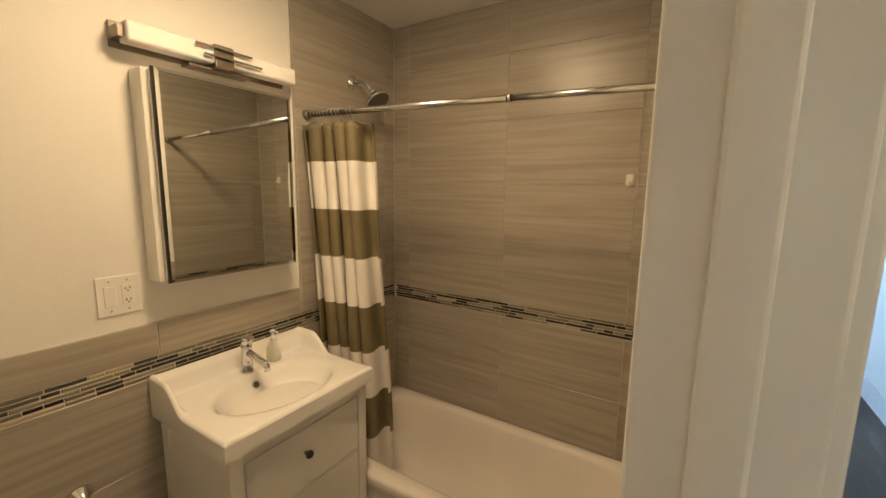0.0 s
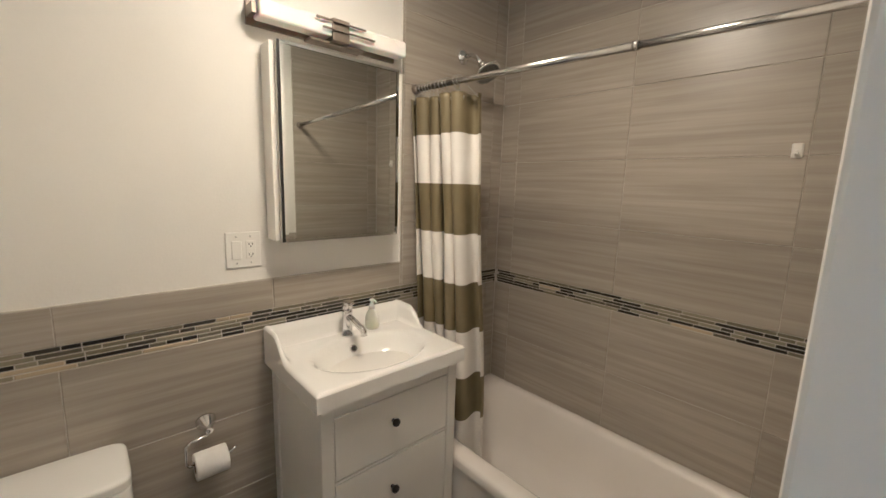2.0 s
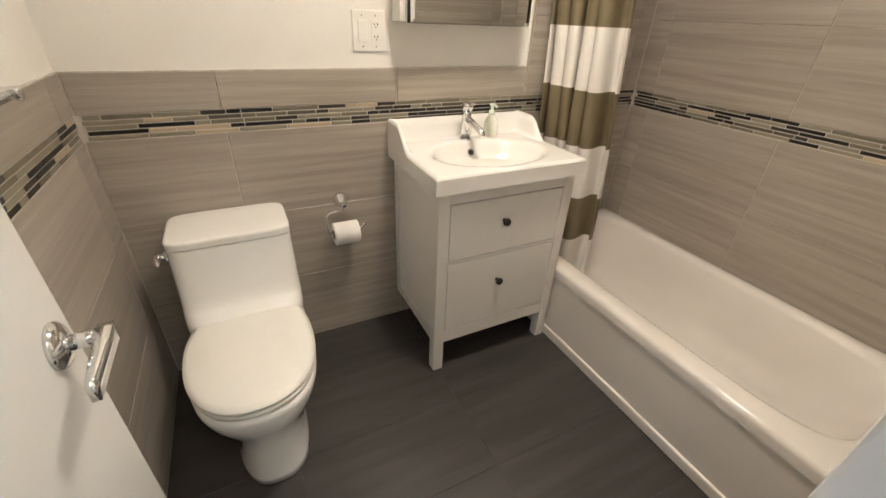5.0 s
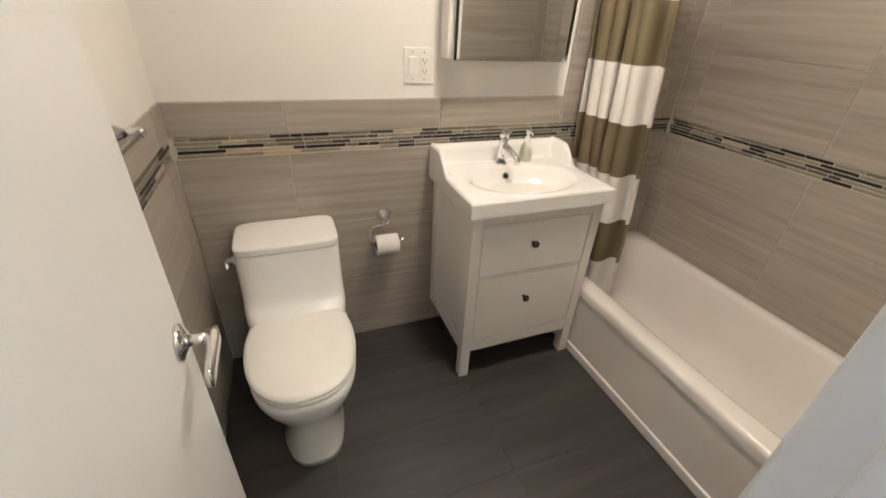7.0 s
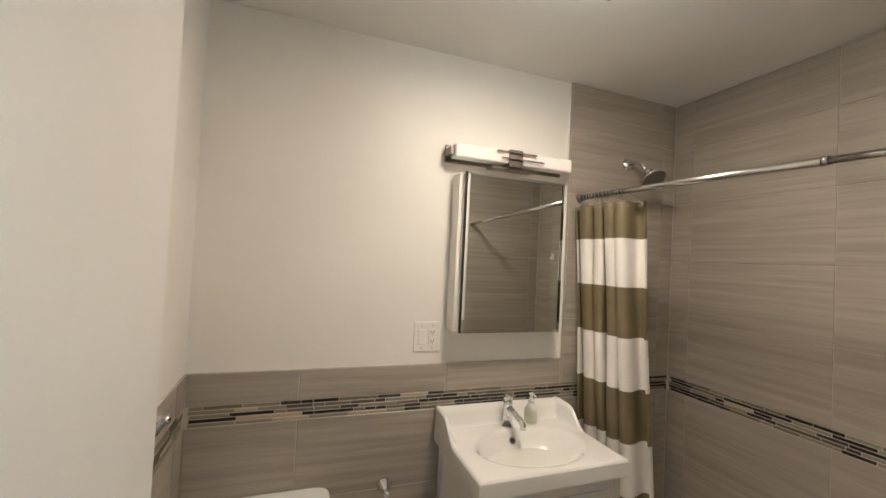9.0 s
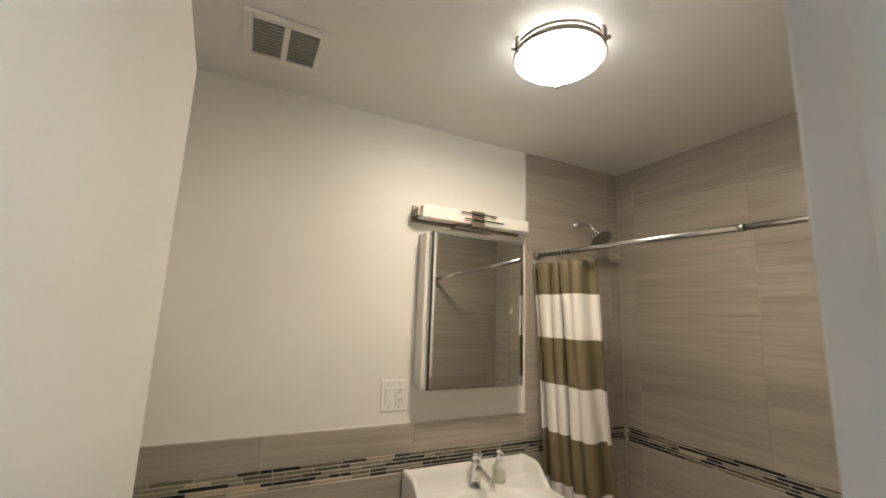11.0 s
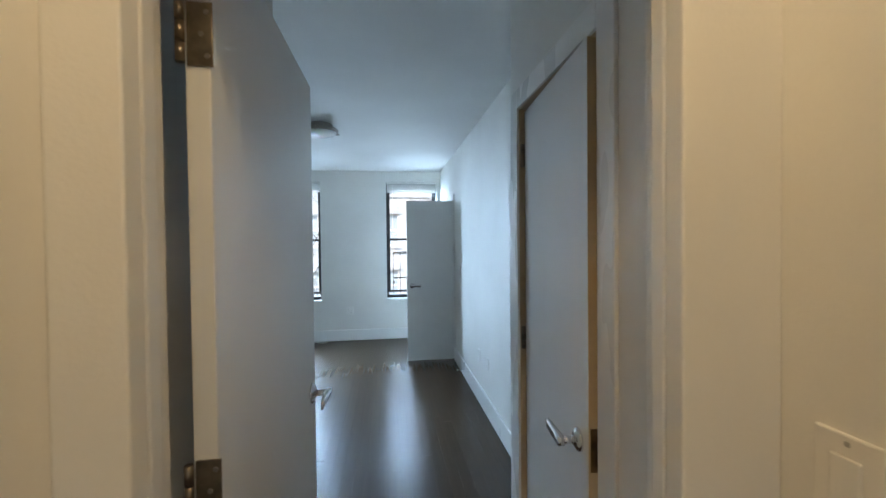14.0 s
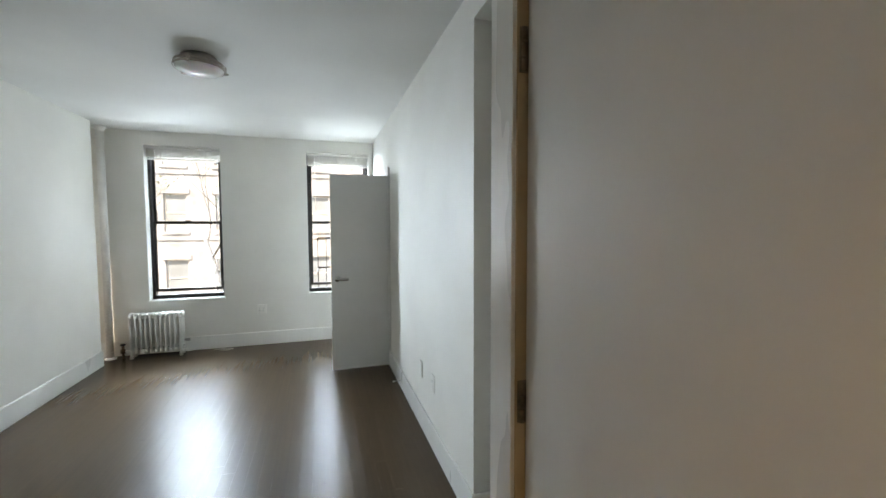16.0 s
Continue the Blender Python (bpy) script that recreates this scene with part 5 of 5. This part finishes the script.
def tree(x, y, label, seed):
    rnd = random.Random(seed)
    t = thing("tree", (x, y, GZ), label, "tree")
    wood, leaves = bmesh.new(), bmesh.new()

    def limb(p, d, length, r, depth):
        pts, rads = [p], [r]
        q = p.copy()
        for i in range(5):
            d = (d + Vector((rnd.uniform(-0.16, 0.16), rnd.uniform(-0.16, 0.16), rnd.uniform(-0.04, 0.12)))).normalized()
            q = q + d * (length / 5)
            pts.append(q.copy())
            rads.append(r * (1 - 0.5 * (i + 1) / 5))
        tube(wood, pts, rads, 10 if depth < 2 else 5)
        if depth < 5:
            for k in range(2 if depth < 2 else 3):
                i = rnd.randint(2, 5)
                e = Vector((rnd.uniform(-1, 1), rnd.uniform(-1, 1), rnd.uniform(-0.1, 0.7))).normalized()
                limb(pts[i], (d * 0.75 + e * 0.8).normalized(), length * rnd.uniform(0.55, 0.8), rads[i] * rnd.uniform(0.5, 0.75), depth + 1)
        else:
            for i in range(2):
                c = pts[rnd.randint(1, 5)] + Vector((rnd.uniform(-0.1, 0.1), rnd.uniform(-0.1, 0.1), rnd.uniform(-0.1, 0.05)))
                u = Vector((rnd.uniform(-1, 1), rnd.uniform(-1, 1), rnd.uniform(-1, 1))).normalized()
                w = u.orthogonal().normalized()
                s = rnd.uniform(0.03, 0.06)
                leaves.faces.new([leaves.verts.new(c + u * s), leaves.verts.new(c + w * s * 0.5), leaves.verts.new(c - u * s), leaves.verts.new(c - w * s * 0.5)])
    limb(Vector((x, y, GZ)), Vector((0.06, 0, 1)), 5.0, 0.34, 0)
    limb(Vector((x + 0.25, y, GZ + 4.4)), Vector((0.75, 0.1, 0.9)), 4.2, 0.17, 1)
    limb(Vector((x + 0.2, y, GZ + 4.6)), Vector((-0.55, 0, 1)), 4.5, 0.19, 1)
    part("trunk", wood, BARK, t)
    part("crown", leaves, LEAFG, t, "sparse young leaves")


tree(-3.4, 15.0, "bare branching street tree with sparse young leaves", 4)


def fire_escape():
    t = thing("fire_escape", (1.3, BN + 0.9, 0.4), "black iron fire escape outside the window", "fire escape")
    x0, x1, y0, y1 = 0.72, 3.4, BN + 0.30, BN + 1.15
    for k in range(12):
        part("floor_bar", boxes((x0, y0 + k * 0.075, 0.36, x1, y0 + k * 0.075 + 0.03, 0.37)), BLACK, t)
    for z in (0.85, 1.32):
        part("rail", tube(bmesh.new(), [(x0, y0, z), (x0, y1, z), (x1, y1, z)], 0.014, 8), BLACK, t)
    for k in range(22):
        x = x0 + (x1 - x0) * k / 21
        part("baluster", tube(bmesh.new(), [(x, y1, 0.36), (x, y1, 1.32)], 0.007, 6), BLACK, t)
    for k in range(2):
        part("bracket", tube(bmesh.new(), [(x0 + 0.1 + k * 2.2, BN + 0.265, -0.3), (x0 + 0.1 + k * 2.2, y1, 0.35)], 0.02, 8), BLACK, t)
    for s in (0, 0.55):
        part("stringer", tube(bmesh.new(), [(1.05 + s * 0.0, y1 - 0.1 - s, 0.37), (2.75, y1 - 0.1 - s, 3.2)], 0.022, 8), BLACK, t)
    for k in range(11):
        f = (k + 1) / 12
        part("tread", boxes((1.05 + 1.70 * f - 0.09, y1 - 0.65, 0.37 + 2.83 * f, 1.05 + 1.70 * f + 0.09, y1 - 0.1, 0.37 + 2.83 * f + 0.02)), BLACK, t)


fire_escape()


# ---- pieces: wall tiles, mosaic, floor tiles, planks ----
def shared(w, h, d, r=0.0015):
    """A piece w long on x, h high on z, d deep on -y, from its lower corner."""
    bm = bmesh.new()
    box(bm, 0, -d, 0, w, 0, h)
    if r:
        front = [e for e in bm.edges if all(abs(v.co.y + d) < 1e-6 for v in e.verts)]
        bmesh.ops.bevel(bm, geom=front, offset=r, segments=1, affect="EDGES")
    return finish(bm)


cache = {}


def piece(name, w, h, d, mat, parent, m):
    key = (round(w, 3), round(h, 3), round(d, 4), mat.name)
    if key not in cache:
        cache[key] = shared(w, h, d)
        cache[key].materials.append(mat)
    ob = new(name, cache[key])
    ob.parent = parent
    ob.matrix_basis = m
    return ob


JOINT = 0.0025


def wall_pose(normal, along, z, length, at):
    """A pose for a piece whose front looks along normal; along is its lower coordinate on the wall."""
    if normal == "e":      # front looks to +x, the piece runs along y
        return Matrix.Translation((at, along, z)) @ Matrix.Rotation(radians(90), 4, "Z")
    if normal == "w":
        return Matrix.Translation((at, along + length, z)) @ Matrix.Rotation(radians(-90), 4, "Z")
    if normal == "s":
        return Matrix.Translation((along, at, z))
    return Matrix.Translation((along + length, at, z)) @ Matrix.Rotation(radians(180), 4, "Z")


ROWS_LOW = [-0.28, BAND0 - 3 * ROW, BAND0 - 2 * ROW, BAND0 - ROW, BAND0]
ROWS_HIGH = [BAND1 + k * ROW for k in range(6)]


def lay(wall, normal, at, lo, hi, joints, zhi):
    for rows, z0, z1 in ((ROWS_LOW, 0.0, BAND0), (ROWS_HIGH, BAND1, zhi)):
        for a, b in zip(joints, joints[1:]):
            a, b = max(a, lo), min(b, hi)
            if b - a < 0.012:
                continue
            for r0, r1 in zip(rows, rows[1:]):
                p, q = max(r0, z0), min(r1, z1)
                if q - p < 0.012:
                    continue
                piece("tile", b - a - JOINT, q - p - JOINT, 0.007, TILE, wall, wall_pose(normal, a + JOINT / 2, p + JOINT / 2, b - a - JOINT, at))


def backing(wall, normal, at, lo, hi, z0, z1):
    d = 0.004
    b = {"e": (at, lo, z0, at + d, hi, z1), "w": (at - d, lo, z0, at, hi, z1), "s": (lo, at - d, z0, hi, at, z1), "n": (lo, at, z0, hi, at + d, z1)}[normal]
    part("grout", boxes(b), GROUT, wall, "pale grout between the tiles")


LENGTHS = (0.045, 0.075, 0.100, 0.130, 0.155)


def mosaic(wall, normal, at, lo, hi, single, seed):
    rnd = random.Random(seed)
    rows = 5
    hgt = (BAND1 - BAND0) / rows
    bm = bmesh.new()
    for k in range(rows):
        a = lo + rnd.uniform(0.0, 0.02)
        while a < hi - 0.012:
            w = rnd.choice(LENGTHS)
            w = min(w, hi - a)
            if w < 0.012:
                break
            m = wall_pose(normal, a + 0.001, BAND0 + k * hgt + 0.0015, w - 0.003, at)
            if single and w in LENGTHS:
                piece("mosaic_strip", w - 0.003, hgt - 0.0032, 0.0056, TUFT, wall, m)
            else:
                b2 = bmesh.new()
                box(b2, 0, -0.0056, 0, w - 0.003, 0, hgt - 0.0032)
                bmesh.ops.transform(b2, matrix=m, verts=b2.verts)
                tmp = bpy.data.meshes.new("tmp")
                b2.to_mesh(tmp)
                b2.free()
                bm.from_mesh(tmp)
                bpy.data.meshes.remove(tmp)
            a += w
    if len(bm.verts):
        tagged(part("mosaic_strips", bm, TUFT, wall), kind="stuff")


WALL = {w: bpy.data.objects[w] for w in ("wall_west", "wall_south", "wall_north", "wall_east")}
JY = [0.981 + TW * k for k in range(-1, 5)]
JX = [-1.285 + TW * k for k in range(-1, 4)]
aw, an, as_, ae = XW - 0.004, YN + 0.004, YS - 0.004, XE + 0.002
backing(WALL["wall_west"], "e", aw, YS, SHOWER, 0.0, WAINS - 0.002)
backing(WALL["wall_west"], "e", aw, SHOWER, YN, 0.0, HC)
backing(WALL["wall_north"], "s", an, XW, XE, 0.0, HC)
backing(WALL["wall_south"], "n", as_, XW, XE - 0.01, 0.0, WAINS - 0.002)
backing(WALL["wall_east"], "w", ae, SHOWER + 0.027, YN, 0.0, HC)
backing(WALL["wall_east"], "w", ae, JN + 0.07, SHOWER + 0.027, 0.0, WAINS - 0.002)
lay(WALL["wall_west"], "e", aw, YS + 0.004, SHOWER, JY, WAINS)
lay(WALL["wall_west"], "e", aw, SHOWER, YN - 0.004, JY, HC)
lay(WALL["wall_north"], "s", an, XW + 0.004, XE - 0.008, JX, HC)
lay(WALL["wall_south"], "n", as_, XW + 0.008, XE - 0.01, JX, WAINS)
lay(WALL["wall_east"], "w", ae, SHOWER + 0.027, YN - 0.008, JY, HC)
lay(WALL["wall_east"], "w", ae, JN + 0.07, SHOWER + 0.027, JY, WAINS)
mosaic(WALL["wall_west"], "e", aw, YS + 0.004, YN - 0.004, True, 11)
mosaic(WALL["wall_north"], "s", an, XW + 0.010, XE - 0.008, True, 12)
mosaic(WALL["wall_south"], "n", as_, XW + 0.010, XE - 0.01, False, 13)
mosaic(WALL["wall_east"], "w", ae, JN + 0.07, YN - 0.012, False, 14)
solid("tile_edge_trim", boxes((XW - 0.004, SHOWER - 0.004, WAINS, XW + 0.004, SHOWER, HC), r=0.001), PLASTIC, "thin white edge trim beside the shower tiles", "trim")
solid("tile_cap", boxes((XW - 0.004, YS, WAINS - 0.002, XW + 0.0035, SHOWER - 0.004, WAINS + 0.003), (XW + 0.0035, YS - 0.004, WAINS - 0.002, XE - 0.01, YS + 0.0035, WAINS + 0.003), r=0.001), GROUT, "thin grouted cap along the wall tiles", "trim")

# bathroom floor tiles, long side on y
floor = bpy.data.objects["floor_bathroom"]
FW = 0.305
bmc = {}
for i in range(6):
    for j in range(5):
        x0, x1 = XW + FW * i, min(XW + FW * (i + 1), 0.145)
        y0, y1 = max(0.378 + TW * j, YS), min(0.378 + TW * (j + 1), 2.20)
        if x1 - x0 < 0.02 or y1 - y0 < 0.02:
            continue
        key = (round(x1 - x0, 3), round(y1 - y0, 3))
        if key not in bmc:
            bmc[key] = finish(box(bmesh.new(), 0, 0, -0.006, y1 - y0 - 0.002, -(x1 - x0 - 0.002), 0.0, r=0.0006, seg=1))
            bmc[key].materials.append(FTILE)
        ob = new("floor_tile", bmc[key])
        ob.parent = floor
        ob.matrix_basis = Matrix.Translation((x0 + 0.0015, y0 + 0.0015, 0)) @ Matrix.Rotation(radians(90), 4, "Z")

# oak strips along y
deck = bpy.data.objects["floor_bedroom"]
rnd = random.Random(5)
PW = 0.075
pm = {}
x = BL - 0.20
while x < NX:
    lo = -2.0 if 0.20 <= x < 1.14 else 1.97 if 0.20 <= x < 1.16 else YP if x < 1.14 else CEND
    y = lo - rnd.uniform(0, 0.9)
    end = BN if x < BR else NY
    while y < end:
        L = rnd.choice((0.7, 1.0, 1.3, 1.7))
        a, b = max(y, lo), min(y + L, end)
        if b - a > 0.03:
            w = min(PW, NX + 0.02 - x)
            key = (round(b - a, 2), round(w, 3))
            if key not in pm:
                pm[key] = finish(box(bmesh.new(), 0, -(w - 0.0005), -0.012, round(b - a, 2) - 0.001, 0, 0.0))
                pm[key].materials.append(WOOD)
            ob = new("plank", pm[key])
            ob.parent = deck
            ob.matrix_basis = Matrix.Translation((x, a, 0)) @ Matrix.Rotation(radians(90), 4, "Z")
        y += L
    x += PW
